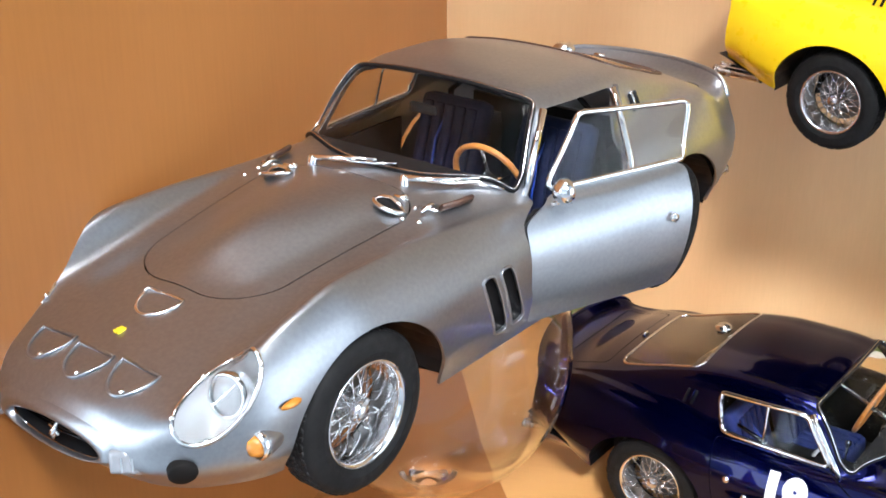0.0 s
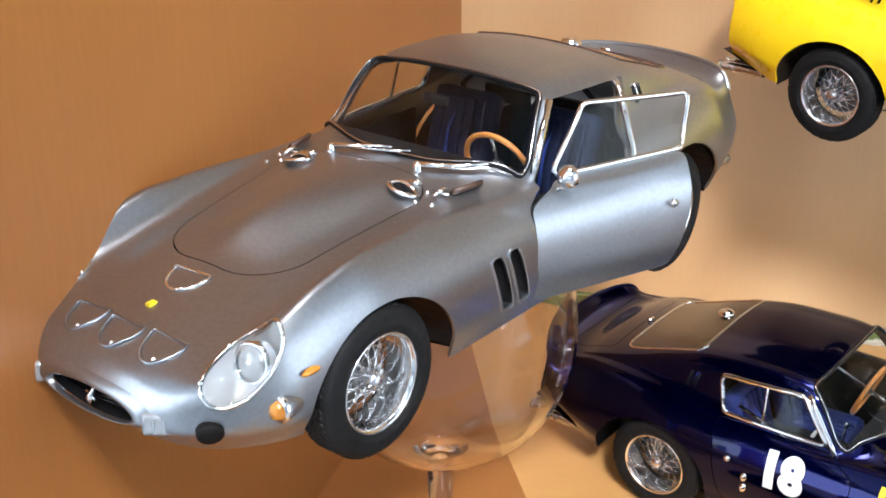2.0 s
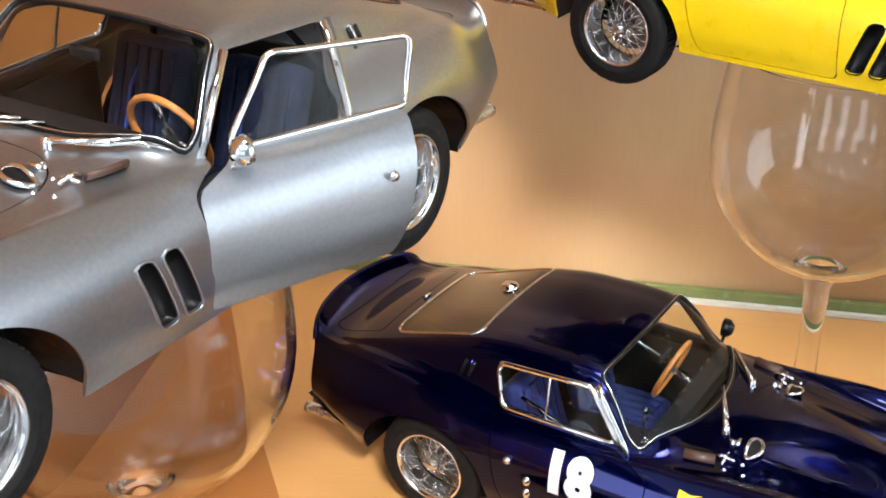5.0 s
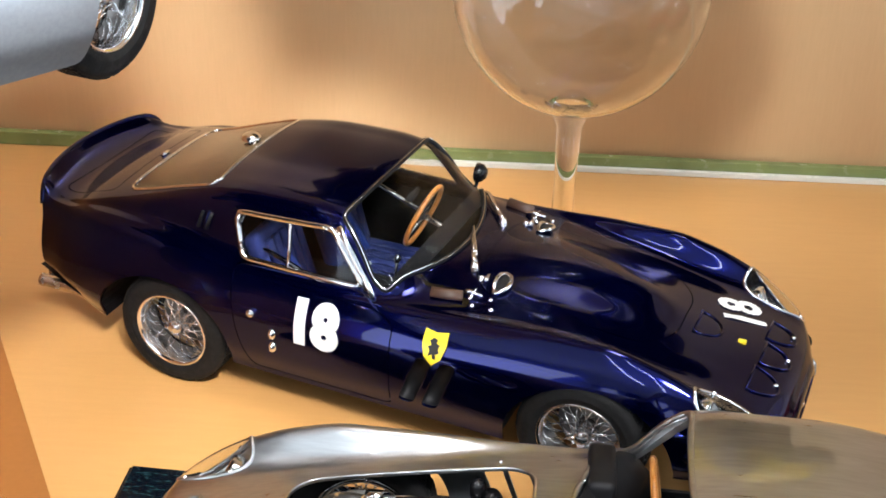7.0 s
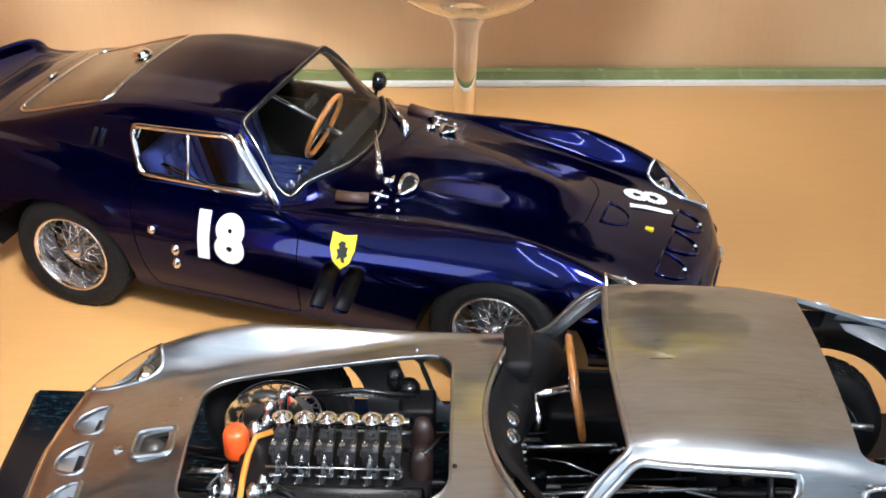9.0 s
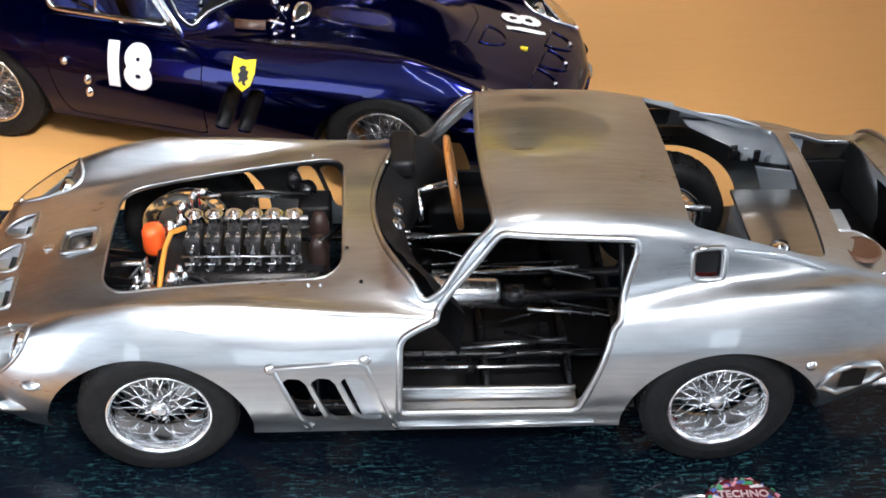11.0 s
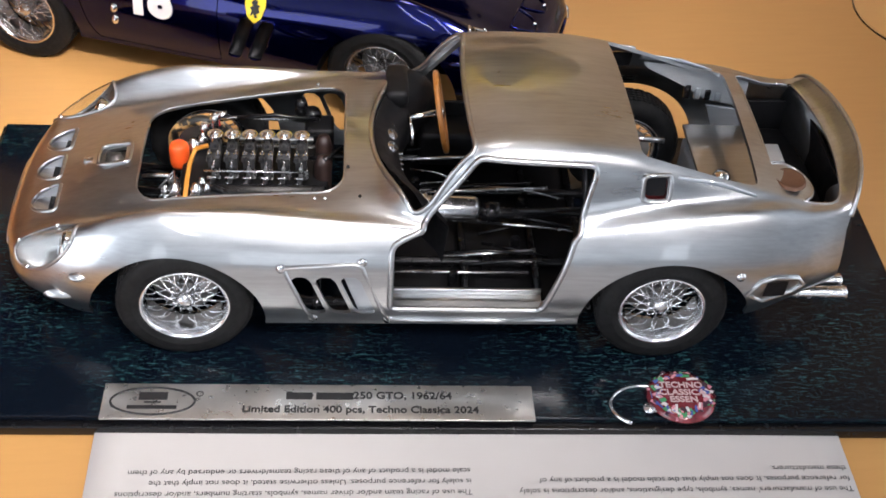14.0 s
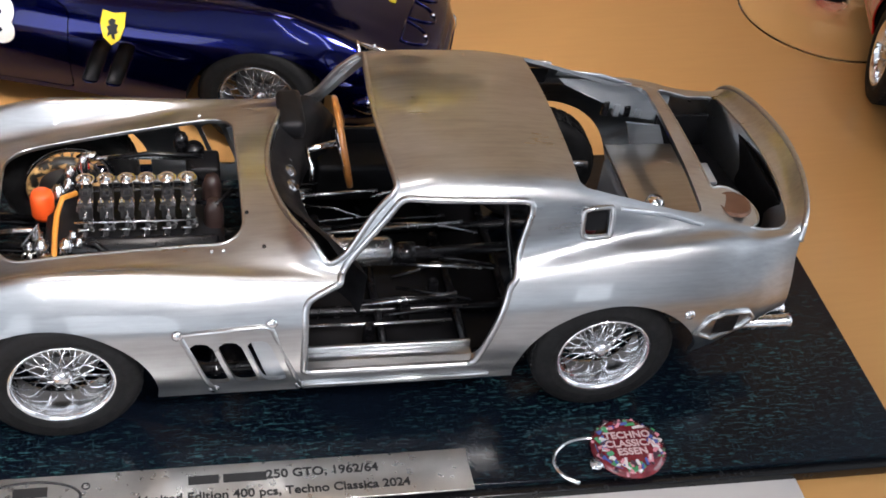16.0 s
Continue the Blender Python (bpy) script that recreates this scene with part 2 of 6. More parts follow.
def block(size, centre):
    x, y, z = (s / 2 for s in size)
    vs = [(centre[0] + a * x, centre[1] + b * y, centre[2] + c * z) for a in (-1, 1) for b in (-1, 1) for c in (-1, 1)]
    return vs, [(0, 1, 3, 2), (4, 6, 7, 5), (0, 4, 5, 1), (2, 3, 7, 6), (0, 2, 6, 4), (1, 5, 7, 3)]


def scaled(vf, k):
    return [tuple(c * k for c in v) for v in vf[0]], vf[1]


def moved(vf, m):
    return [m @ Vector(v) for v in vf[0]], vf[1]


# ---- the cabinet and the room round it ----
CAB_W, CAB_D, CAB_H = 1.00, 0.50, 1.28
slab("floor", (CAB_W, CAB_D, 0.02), (CAB_W / 2, -CAB_D / 2, -0.01), FLOOR_WOOD, 0.001, "light beech veneer floor of a display cabinet", "floor")
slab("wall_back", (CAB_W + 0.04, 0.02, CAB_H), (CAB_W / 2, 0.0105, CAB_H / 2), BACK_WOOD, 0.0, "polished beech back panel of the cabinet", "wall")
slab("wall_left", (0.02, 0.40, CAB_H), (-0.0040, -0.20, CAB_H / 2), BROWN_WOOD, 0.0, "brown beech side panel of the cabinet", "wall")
# top board is out of view, added dark so car roofs reflect brown
slab("ceiling", (CAB_W + 0.04, CAB_D, 0.02), (CAB_W / 2, -CAB_D / 2, CAB_H + 0.0105), CEILING_PANEL, 0.0, "unseen dark brown top board over the cabinet", "ceiling")
# a thin, darker brown wedge over the floor along the side panel
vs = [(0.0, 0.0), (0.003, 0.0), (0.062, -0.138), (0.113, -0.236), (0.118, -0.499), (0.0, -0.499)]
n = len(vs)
tagged(new("floor_wedge", mesh_of("floor_wedge", [(x, y, 0.0003) for x, y in vs] + [(x, y, 0.0012) for x, y in vs],
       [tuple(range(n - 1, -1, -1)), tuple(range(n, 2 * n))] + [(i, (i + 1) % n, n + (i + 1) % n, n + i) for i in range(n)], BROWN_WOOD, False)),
       "brown wedge-shaped area of the cabinet floor", "floor", kind="structure")
slab("trim_green", (CAB_W, 0.004, 0.0062), (CAB_W / 2, -0.0022, 0.0033), GREEN_EDGE, 0.0006, "green glass edge along the foot of the back panel", "trim")
slab("trim_pale", (CAB_W - 0.11, 0.0024, 0.0022), (CAB_W / 2 + 0.05, -0.0056, 0.0013), PALE_EDGE, 0.0003, "pale thin strip along the green glass edge", "trim")
# the shop behind the viewer
slab("room_floor", (6, 6, 0.05), (0.4, -2.2, -0.93), PLASTER, 0, "grey shop floor", "floor")
slab("cabinet_base", (CAB_W + 0.04, CAB_D, 0.86), (CAB_W / 2, -CAB_D / 2, -0.452), BROWN_WOOD, 0.002, "brown wooden base of the display cabinet", "cabinet")
slab("room_ceiling", (6, 6, 0.05), (0.4, -2.2, 1.9), PLASTER, 0, "pale shop ceiling", "ceiling")
slab("wall_room_front", (6, 0.05, 2.85), (0.4, -5.2, 0.48), PLASTER, 0, "pale shop wall", "wall")
slab("wall_room_left", (0.05, 6, 2.85), (-2.6, -2.2, 0.48), PLASTER, 0, "pale shop wall", "wall")
slab("wall_room_right", (0.05, 6, 2.85), (3.4, -2.2, 0.48), PLASTER, 0, "pale shop wall", "wall")
slab("wall_room_back", (6, 0.05, 2.85), (0.4, 0.8, 0.48), PLASTER, 0, "pale shop wall", "wall")


# ---- the cars: one coachwork, lofted over eight rails; sizes of the full-size car, built at 1:18 ----
K = 1 / 18
# each rail: (along the car, half width, height)
SILL = [(2.13, 0.20, 0.30), (2.09, 0.33, 0.265), (2.02, 0.47, 0.24), (1.93, 0.57, 0.23), (1.70, 0.70, 0.225), (1.2, 0.755, 0.22), (0.6, 0.765, 0.225),
        (-0.7, 0.765, 0.235), (-1.3, 0.755, 0.25), (-1.65, 0.73, 0.29), (-1.95, 0.67, 0.35), (-2.2, 0.60, 0.41)]
FLANK = [(2.13, 0.34, 0.335), (2.09, 0.47, 0.33), (2.02, 0.585, 0.33), (1.93, 0.655, 0.33), (1.70, 0.752, 0.35), (1.2, 0.802, 0.38), (0.6, 0.80, 0.39),
         (0.0, 0.797, 0.39), (-0.7, 0.80, 0.40), (-1.2, 0.822, 0.42), (-1.6, 0.805, 0.45), (-1.95, 0.75, 0.49), (-2.2, 0.665, 0.51)]
SHOULDER = [(2.13, 0.35, 0.375), (2.09, 0.475, 0.40), (2.02, 0.59, 0.43), (1.93, 0.655, 0.465), (1.70, 0.74, 0.55), (1.45, 0.77, 0.61), (1.2, 0.785, 0.635), (0.6, 0.79, 0.625),
            (0.0, 0.79, 0.615), (-0.5, 0.79, 0.62), (-0.8, 0.80, 0.645), (-1.2, 0.812, 0.68), (-1.6, 0.795, 0.68), (-1.95, 0.74, 0.66), (-2.2, 0.66, 0.64)]
CREST = [(2.13, 0.33, 0.415), (2.09, 0.44, 0.455), (2.02, 0.555, 0.515), (1.93, 0.61, 0.575), (1.82, 0.632, 0.645), (1.70, 0.64, 0.71), (1.5, 0.64, 0.785), (1.25, 0.64, 0.832), (0.95, 0.645, 0.828),
         (0.6, 0.665, 0.80), (0.2, 0.70, 0.772), (-0.3, 0.722, 0.762), (-0.7, 0.73, 0.778), (-1.0, 0.725, 0.830), (-1.3, 0.712, 0.870), (-1.6, 0.69, 0.885), (-1.95, 0.645, 0.848), (-2.2, 0.595, 0.838)]
VALLEY = [(2.13, 0.27, 0.443), (2.09, 0.35, 0.487), (2.02, 0.43, 0.533), (1.93, 0.465, 0.565), (1.82, 0.485, 0.602), (1.70, 0.50, 0.637), (1.5, 0.505, 0.68), (1.2, 0.515, 0.738), (0.9, 0.53, 0.776),
          (0.6, 0.56, 0.802), (0.3, 0.60, 0.808), (0.1, 0.63, 0.812), (-0.1, 0.645, 0.825), (-0.5, 0.650, 0.852), (-0.9, 0.632, 0.895), (-1.2, 0.612, 0.928), (-1.5, 0.595, 0.925), (-1.8, 0.57, 0.905), (-2.0, 0.55, 0.868), (-2.1, 0.54, 0.872), (-2.2, 0.54, 0.920)]
RAIL = [(2.13, 0.18, 0.455), (2.09, 0.22, 0.507), (2.02, 0.27, 0.55), (1.93, 0.29, 0.578), (1.70, 0.30, 0.645), (1.45, 0.31, 0.705), (1.2, 0.32, 0.755), (0.7, 0.36, 0.820), (0.42, 0.42, 0.842), (0.25, 0.47, 0.850), (0.12, 0.505, 0.905), (0.0, 0.535, 0.985),
        (-0.12, 0.552, 1.075), (-0.2, 0.556, 1.118), (-0.4, 0.556, 1.142), (-0.7, 0.556, 1.140), (-0.95, 0.550, 1.115), (-1.2, 0.540, 1.055), (-1.5, 0.52, 0.975), (-1.8, 0.50, 0.918), (-2.0, 0.47, 0.876), (-2.1, 0.46, 0.890), (-2.2, 0.45, 0.952)]
INNER = [(2.13, 0.09, 0.460), (2.09, 0.11, 0.514), (2.02, 0.13, 0.558), (1.93, 0.14, 0.587), (1.70, 0.15, 0.655), (1.45, 0.14, 0.722), (1.3, 0.135, 0.785), (1.15, 0.14, 0.822), (0.95, 0.155, 0.855), (0.7, 0.18, 0.872), (0.42, 0.22, 0.868), (0.27, 0.26, 0.868), (0.15, 0.285, 0.945), (0.0, 0.305, 1.055),
         (-0.12, 0.32, 1.145), (-0.2, 0.325, 1.183), (-0.4, 0.33, 1.203), (-0.7, 0.33, 1.20), (-0.95, 0.328, 1.172), (-1.2, 0.322, 1.108), (-1.5, 0.31, 1.012), (-1.8, 0.30, 0.935), (-2.0, 0.28, 0.880), (-2.1, 0.27, 0.898), (-2.2, 0.26, 0.964)]
CENTRE = [(2.13, 0.0, 0.462), (2.09, 0.0, 0.517), (2.02, 0.0, 0.561), (1.93, 0.0, 0.59), (1.70, 0.0, 0.66), (1.45, 0.0, 0.732), (1.3, 0.0, 0.815), (1.15, 0.0, 0.856), (0.95, 0.0, 0.882), (0.7, 0.0, 0.892), (0.42, 0.0, 0.876), (0.27, 0.0, 0.872), (0.15, 0.0, 0.96), (0.0, 0.0, 1.075),
          (-0.12, 0.0, 1.165), (-0.2, 0.0, 1.202), (-0.4, 0.0, 1.22), (-0.7, 0.0, 1.216), (-0.95, 0.0, 1.188), (-1.2, 0.0, 1.122), (-1.5, 0.0, 1.022), (-1.8, 0.0, 0.942), (-2.0, 0.0, 0.880), (-2.1, 0.0, 0.900), (-2.2, 0.0, 0.968)]
RAILS = [np.array(r)[::-1] for r in (SILL, FLANK, SHOULDER, CREST, VALLEY, RAIL, INNER, CENTRE)]


def pchip(xs, ys, x):
    """Smooth curve through keys that never overshoots them."""
    h, d = np.diff(xs), np.diff(ys) / np.diff(xs)
    m = np.zeros(len(xs))
    for i in range(1, len(xs) - 1):
        if d[i - 1] * d[i] > 0:
            w1, w2 = 2 * h[i] + h[i - 1], h[i] + 2 * h[i - 1]
            m[i] = (w1 + w2) / (w1 / d[i - 1] + w2 / d[i])
    m[0], m[-1] = d[0], d[-1]
    k = np.clip(np.searchsorted(xs, x) - 1, 0, len(h) - 1)
    s = (x - xs[k]) / h[k]
    return (ys[k] * (1 + 2 * s) * (1 - s) ** 2 + m[k] * h[k] * s * (1 - s) ** 2 + ys[k + 1] * s * s * (3 - 2 * s) + m[k + 1] * h[k] * s * s * (s - 1))


def section(x):
    """The half section at x, from the sill up to the centre line: rows of (y, z)."""
    p = np.array([[pchip(r[:, 0], r[:, 1], x), pchip(r[:, 0], r[:, 2], x)] for r in RAILS])
    ends = np.vstack([2 * p[0] - p[1] + [0.05, 0], p, [-p[-2][0], p[-2][1]]])
    out = []
    for i in range(len(p) - 1):
        a, b, c, d = ends[i:i + 4]
        for s in np.arange(8) / 8:
            out.append(0.5 * (2 * b + (c - a) * s + (2 * a - 5 * b + 4 * c - d) * s * s + (3 * b - a - 3 * c + d) * s ** 3))
    out.append(p[-1])
    return np.array(out)


STATIONS = np.concatenate([np.linspace(2.13, 1.9, 22)[:-1], np.linspace(1.9, 0.4, 62)[:-1], np.linspace(0.4, -0.3, 42)[:-1], np.linspace(-0.3, -2.2, 80)])
SECTIONS = [section(x) for x in STATIONS]


def lowered(vs, drop):
    """Rounds the tail in plan and lets its deck fall by drop."""
    vs = np.array(vs, float)
    a, b = np.clip((-1.55 - vs[:, 0]) / 0.65, 0, 1), np.clip((vs[:, 2] - 0.45) / 0.40, 0, 1)
    a = a * a * (3 - 2 * a)
    vs[:, 2] -= drop * a * b
    vs[:, 0] += a * (0.15 * np.minimum(1, np.abs(vs[:, 1]) / 0.62) ** 2 - 0.04)
    return vs


def coachwork(drop=0.0):
    """The whole outer skin, as verts and faces."""
    vs, fs, n = [], [], 2 * len(SECTIONS[0]) - 1
    for x, s in zip(STATIONS, SECTIONS):
        vs += [(x, y, z) for y, z in s] + [(x, -y, z) for y, z in s[-2::-1]]
    for i in range(len(STATIONS) - 1):
        fs += [(i * n + j, (i + 1) * n + j, (i + 1) * n + j + 1, i * n + j + 1) for j in range(n - 1)]
    return lowered(vs, drop), fs


def near_section(x):
    return SECTIONS[int(np.argmin(abs(STATIONS - x)))]


def top_z(x, y):
    s = near_section(x)
    s = s[20:]
    return float(np.interp(abs(y), s[::-1, 0], s[::-1, 1]))


def side_y(x, z):
    s = near_section(x)
    k = int(np.argmax(s[:, 1] > z)) if (s[:, 1] > z).any() else len(s) - 1
    k = max(k, 1)
    f = (z - s[k - 1, 1]) / max(1e-6, s[k, 1] - s[k - 1, 1])
    return float(s[k - 1, 0] + min(1, max(0, f)) * (s[k, 0] - s[k - 1, 0]))


def cut(mesh, rule, gap=0.0):
    """Splits a mesh along rule(v) = 0: what lies outside (rule > gap), and what lies inside (rule < -gap)."""
    vs, fs = mesh
    f = rule(vs)
    return clipped(vs, fs, f - gap), clipped(vs, fs, -f - gap)


def clipped(vs, fs, f):
    keep, extra, index, made, out = f > 0, [], {}, {}, []
    base = len(vs)
    for g in fs:
        k = [keep[i] for i in g]
        if all(k):
            out.append(g)
        elif any(k):
            ring = []
            for a, b in zip(g, (*g[1:], g[0])):
                if keep[a]:
                    ring.append(a)
                if keep[a] != keep[b]:
                    key = (min(a, b), max(a, b))
                    if key not in made:
                        t = f[key[0]] / (f[key[0]] - f[key[1]])
                        made[key] = base + len(extra)
                        extra.append(vs[key[0]] + t * (vs[key[1]] - vs[key[0]]))
                    ring.append(made[key])
            if len(ring) > 2:
                out.append(tuple(ring))
    allv = np.vstack([vs, extra]) if extra else vs
    used = sorted({i for g in out for i in g})
    index = {i: n for n, i in enumerate(used)}
    return allv[used] if used else np.zeros((0, 3)), [tuple(index[i] for i in g) for g in out]


def borders(mesh):
    """The open edges of a mesh, as closed rings of points."""
    vs, fs = mesh
    seen = {}
    for g in fs:
        for a, b in zip(g, (*g[1:], g[0])):
            seen[(a, b)] = 1
    nxt = {a: b for a, b in seen if (b, a) not in seen}
    rings = []
    while nxt:
        a, b = nxt.popitem()
        ring = [a]
        while b != a and b in nxt:
            ring.append(b)
            b = nxt.pop(b)
        if len(ring) > 6:
            rings.append([vs[i] for i in ring])
    return rings


def hard_rim(me):
    """Marks the open edges sharp, so that a panel shades evenly up to its rim."""
    count = {}
    for p in me.polygons:
        for k in p.edge_keys:
            count[k] = count.get(k, 0) + 1
    for e in me.edges:
        if count.get(tuple(sorted(e.vertices)), 0) < 2:
            e.use_edge_sharp = True


def shell(name, mesh, mat, parent, thick=0.014, label="", m=None):
    """A skin with real thickness."""
    ob = part(name, mesh_of(name, np.asarray(mesh[0]) * K, mesh[1], mat), parent, label, m)
    hard_rim(ob.data)
    mod = ob.modifiers.new("thickness", "SOLIDIFY")
    mod.thickness, mod.offset, mod.use_even_offset = thick * K, 1.0 if thick < 0 else -1.0, False
    return ob


def trim(name, ring, r, mat, parent, label="", closed=True, sides=6):
    return part(name, mesh_of(name, *scaled(tube(ring, r, sides, closed), K), mat), parent, label)


def solid(name, vf, mat, parent, label="", smooth=True, m=None):
    return part(name, mesh_of(name, *scaled(vf, K), mat, smooth), parent, label, m)


# outlines on the skin: negative inside
def rounded(px, py, hx, hy, r):
    qx, qy = np.abs(px) - hx + r, np.abs(py) - hy + r
    return np.hypot(np.maximum(qx, 0), np.maximum(qy, 0)) + np.minimum(np.maximum(qx, qy), 0) - r


def many(px, py, corners):
    """Distance-like rule of a convex outline given by its corners, in turn."""
    out, n = None, len(corners)
    cx, cy = sum(c[0] for c in corners) / n, sum(c[1] for c in corners) / n
    for (ax, ay), (bx, by) in zip(corners, corners[1:] + corners[:1]):
        nx, ny = by - ay, ax - bx
        k = math.hypot(nx, ny)
        nx, ny = nx / k, ny / k
        if (cx - ax) * nx + (cy - ay) * ny > 0:
            nx, ny = -nx, -ny
        d = (px - ax) * nx + (py - ay) * ny
        out = d if out is None else smooth_max(out, d, 0.035)
    return out


def smooth_max(a, b, k):
    h = np.clip(0.5 + 0.5 * (a - b) / k, 0, 1)
    return b + (a - b) * h + k * h * (1 - h)


def arch_rule(v):
    front = np.hypot((v[:, 0] - 1.235) / 0.435, (v[:, 2] - 0.27) / 0.385) - 1
    rear = np.hypot((v[:, 0] + 1.21) / 0.435, (v[:, 2] - 0.285) / 0.40) - 1
    return np.where(np.abs(v[:, 1]) > 0.45, np.minimum(front, rear) * 0.4, 1.0)


def screen_rule(v):
    y = np.abs(v[:, 1])
    low = v[:, 0] - (0.285 - 0.20 * (y / 0.62) ** 2)
    high = (-0.175 - 0.035 * (y / 0.54) ** 2) - v[:, 0]
    side = y - np.interp(v[:, 0], [-0.2, 0.0, 0.2], [0.530, 0.608, 0.64])
    return np.where(v[:, 2] > 0.8, smooth_max(smooth_max(low, high, 0.03), side, 0.03), 1.0)


DOOR_GLASS = [(-0.03, 0.835), (-0.232, 1.105), (-0.80, 1.085), (-0.745, 0.855)]
DOOR_LEAF = [(0.18, 0.72), (0.18, 0.258), (-0.645, 0.268), (-0.715, 0.43), (-0.765, 0.83), (-0.03, 0.815)]
DOOR_HOLE = [(0.184, 0.72), (0.184, 0.412), (-0.605, 0.412), (-0.655, 0.54), (-0.735, 0.86), (0.03, 0.79)]
BARE_HOLE = [(0.184, 0.72), (0.184, 0.350), (-0.585, 0.350), (-0.640, 0.52), (-0.735, 0.86), (0.03, 0.79)]
WINDOW_HOLE = [(0.05, 0.765), (-0.222, 1.125), (-0.80, 1.105), (-0.725, 0.765)]


def side_rule(corners, left=True, right=True):
    def rule(v):
        d = many(v[:, 0], v[:, 2], corners)
        ok = (np.abs(v[:, 1]) > 0.42) & (((v[:, 1] > 0) & left) | ((v[:, 1] < 0) & right))
        return np.where(ok, d, 1.0)
    return rule


def opening_rule(left=True, right=True, door=DOOR_HOLE):
    """Door and window as one opening."""
    a, b = side_rule(door, left, right), side_rule(WINDOW_HOLE, left, right)
    return lambda v: np.minimum(a(v), b(v))


def top_rule(shape):
    return lambda v: np.where(v[:, 2] > 0.40, shape(v[:, 0], v[:, 1]), 1.0)


def bonnet_shape(x, y):
    return rounded((x - 0.97), y, 0.53, 0.40 + 0.10 * (0.97 - x), 0.24)


def engine_hole_shape(x, y):
    return rounded((x - 0.94), y, 0.525, 0.430 + 0.07 * (0.94 - x), 0.13)


def rear_glass_shape(x, y):
    return rounded(x + 1.30, y, 0.30, 0.46 + 0.05 * (x + 1.3), 0.06)


def rear_hole_shape(x, y):
    return rounded(x + 1.322, y, 0.322 - 0.03 * y, 0.51, 0.04)


def boot_shape(x, y):
    return rounded(x + 1.87, y, 0.175, 0.455, 0.05)


def lamp_rule(side):
    """An egg-shaped outline lying on the slope of the wing."""
    c, down = np.array([1.855, side * 0.592, 0.578]), np.array([0.757, -side * 0.13, -0.64])
    across = np.cross(down, [0.60, side * 0.22, 0.76])
    across /= np.linalg.norm(across)

    def rule(v):
        u, w = (v - c) @ down, (v - c) @ across
        d = (np.hypot(u / 0.205, w / (0.108 + 0.10 * -u * 0.3)) - 1) * 0.12
        return np.where((v[:, 1] * side > 0.3) & (v[:, 2] > 0.36), d, 1.0)
    return rule


def wheel_meshes():
    tyre = lathe([(0.214, -0.02), (0.224, -0.084), (0.29, -0.093), (0.318, -0.083), (0.331, -0.066), (0.335, -0.03), (0.335, 0.03), (0.331, 0.066), (0.318, 0.083), (0.29, 0.093), (0.262, 0.092), (0.258, 0.0945), (0.252, 0.092), (0.232, 0.0885), (0.224, 0.0845), (0.214, 0.02)], 64, "y")
    ribs = []
    for y in (-0.05, -0.025, 0.0, 0.025, 0.05):
        for k in range(64):
            q, w = 2 * math.pi * k / 64, 2 * math.pi / 64 * 0.36
            skew = 0.02 * (1 if k % 2 else -1)
            ring = [((0.330 if h else 0.3385) * math.cos(q + a + skew * b), y + 0.0095 * b, (0.330 if h else 0.3385) * math.sin(q + a + skew * b)) for h in (1, 0) for a, b in ((-w, -1), (w, -1), (w, 1), (-w, 1))]
            ribs.append((ring, [(4, 5, 6, 7), (0, 1, 5, 4), (1, 2, 6, 5), (2, 3, 7, 6), (3, 0, 4, 7)]))
    rim = lathe([(0.205, -0.085), (0.219, -0.09), (0.222, -0.085), (0.200, -0.080), (0.186, -0.072), (0.186, -0.050), (0.190, -0.010), (0.195, 0.030), (0.201, 0.066), (0.206, 0.079), (0.212, 0.086), (0.220, 0.088), (0.223, 0.085), (0.222, 0.080)], 56, "y")
    spokes = []
    for k in range(40):
        q = 2 * math.pi * k / 40
        skew = 0.30 if k % 2 else -0.30
        inner_y, r0, rim_y = (0.028, 0.046, -0.058) if k % 4 < 2 else (-0.030, 0.058, -0.040)
        a = (r0 * math.cos(q + skew * 2.2), inner_y, r0 * math.sin(q + skew * 2.2))
        b = (0.186 * math.cos(q), rim_y, 0.186 * math.sin(q))
        spokes.append(tube([a, b], 0.0033, 5))
    hub = lathe([(0.0, -0.05), (0.064, -0.05), (0.062, -0.02), (0.050, 0.005), (0.048, 0.040), (0.043, 0.052), (0.038, 0.062), (0.024, 0.072), (0.0, 0.074)], 24, "y")
    ears = [moved(block((0.036, 0.012, 0.020), (0.042, 0.060, 0)), Matrix.Rotation(k * 2 * math.pi / 3, 4, "Y")) for k in range(3)]
    disc = lathe([(0.0, -0.098), (0.16, -0.098), (0.163, -0.090), (0.158, -0.082), (0.09, -0.082), (0.085, -0.070), (0.0, -0.070)], 36, "y")
    return {"tyre": mesh_of("tyre", *scaled(joined(tyre, *ribs), K), RUBBER), "rim": mesh_of("rim", *scaled(rim, K), POLISHED),
            "spokes": mesh_of("spokes", *scaled(joined(*spokes), K), CHROME), "hub": mesh_of("hub", *scaled(joined(hub, *ears), K), STEEL),
            "brake_disc": mesh_of("brake_disc", *scaled(disc, K), CAST)}


WHEEL = wheel_meshes()


def add_wheels(car, steer=0.0, droop=0.0, axles=(1.2, -1.2)):
    for x, lift in ((axles[0], 0.3385 - droop), (axles[1], 0.3385 - droop)):
        for side in (1, -1):
            turn = steer if x > 0 else 0
            m = Matrix.Translation((x * K, side * 0.69 * K, lift * K)) @ Matrix.Rotation(radians(turn + (0 if side > 0 else 180)), 4, "Z")
            rim = part("wheel", WHEEL["rim"], car, "chromed wire wheel with a black tyre", m)
            for n in ("tyre", "spokes", "hub", "brake_disc"):
                part(n, WHEEL[n], rim)


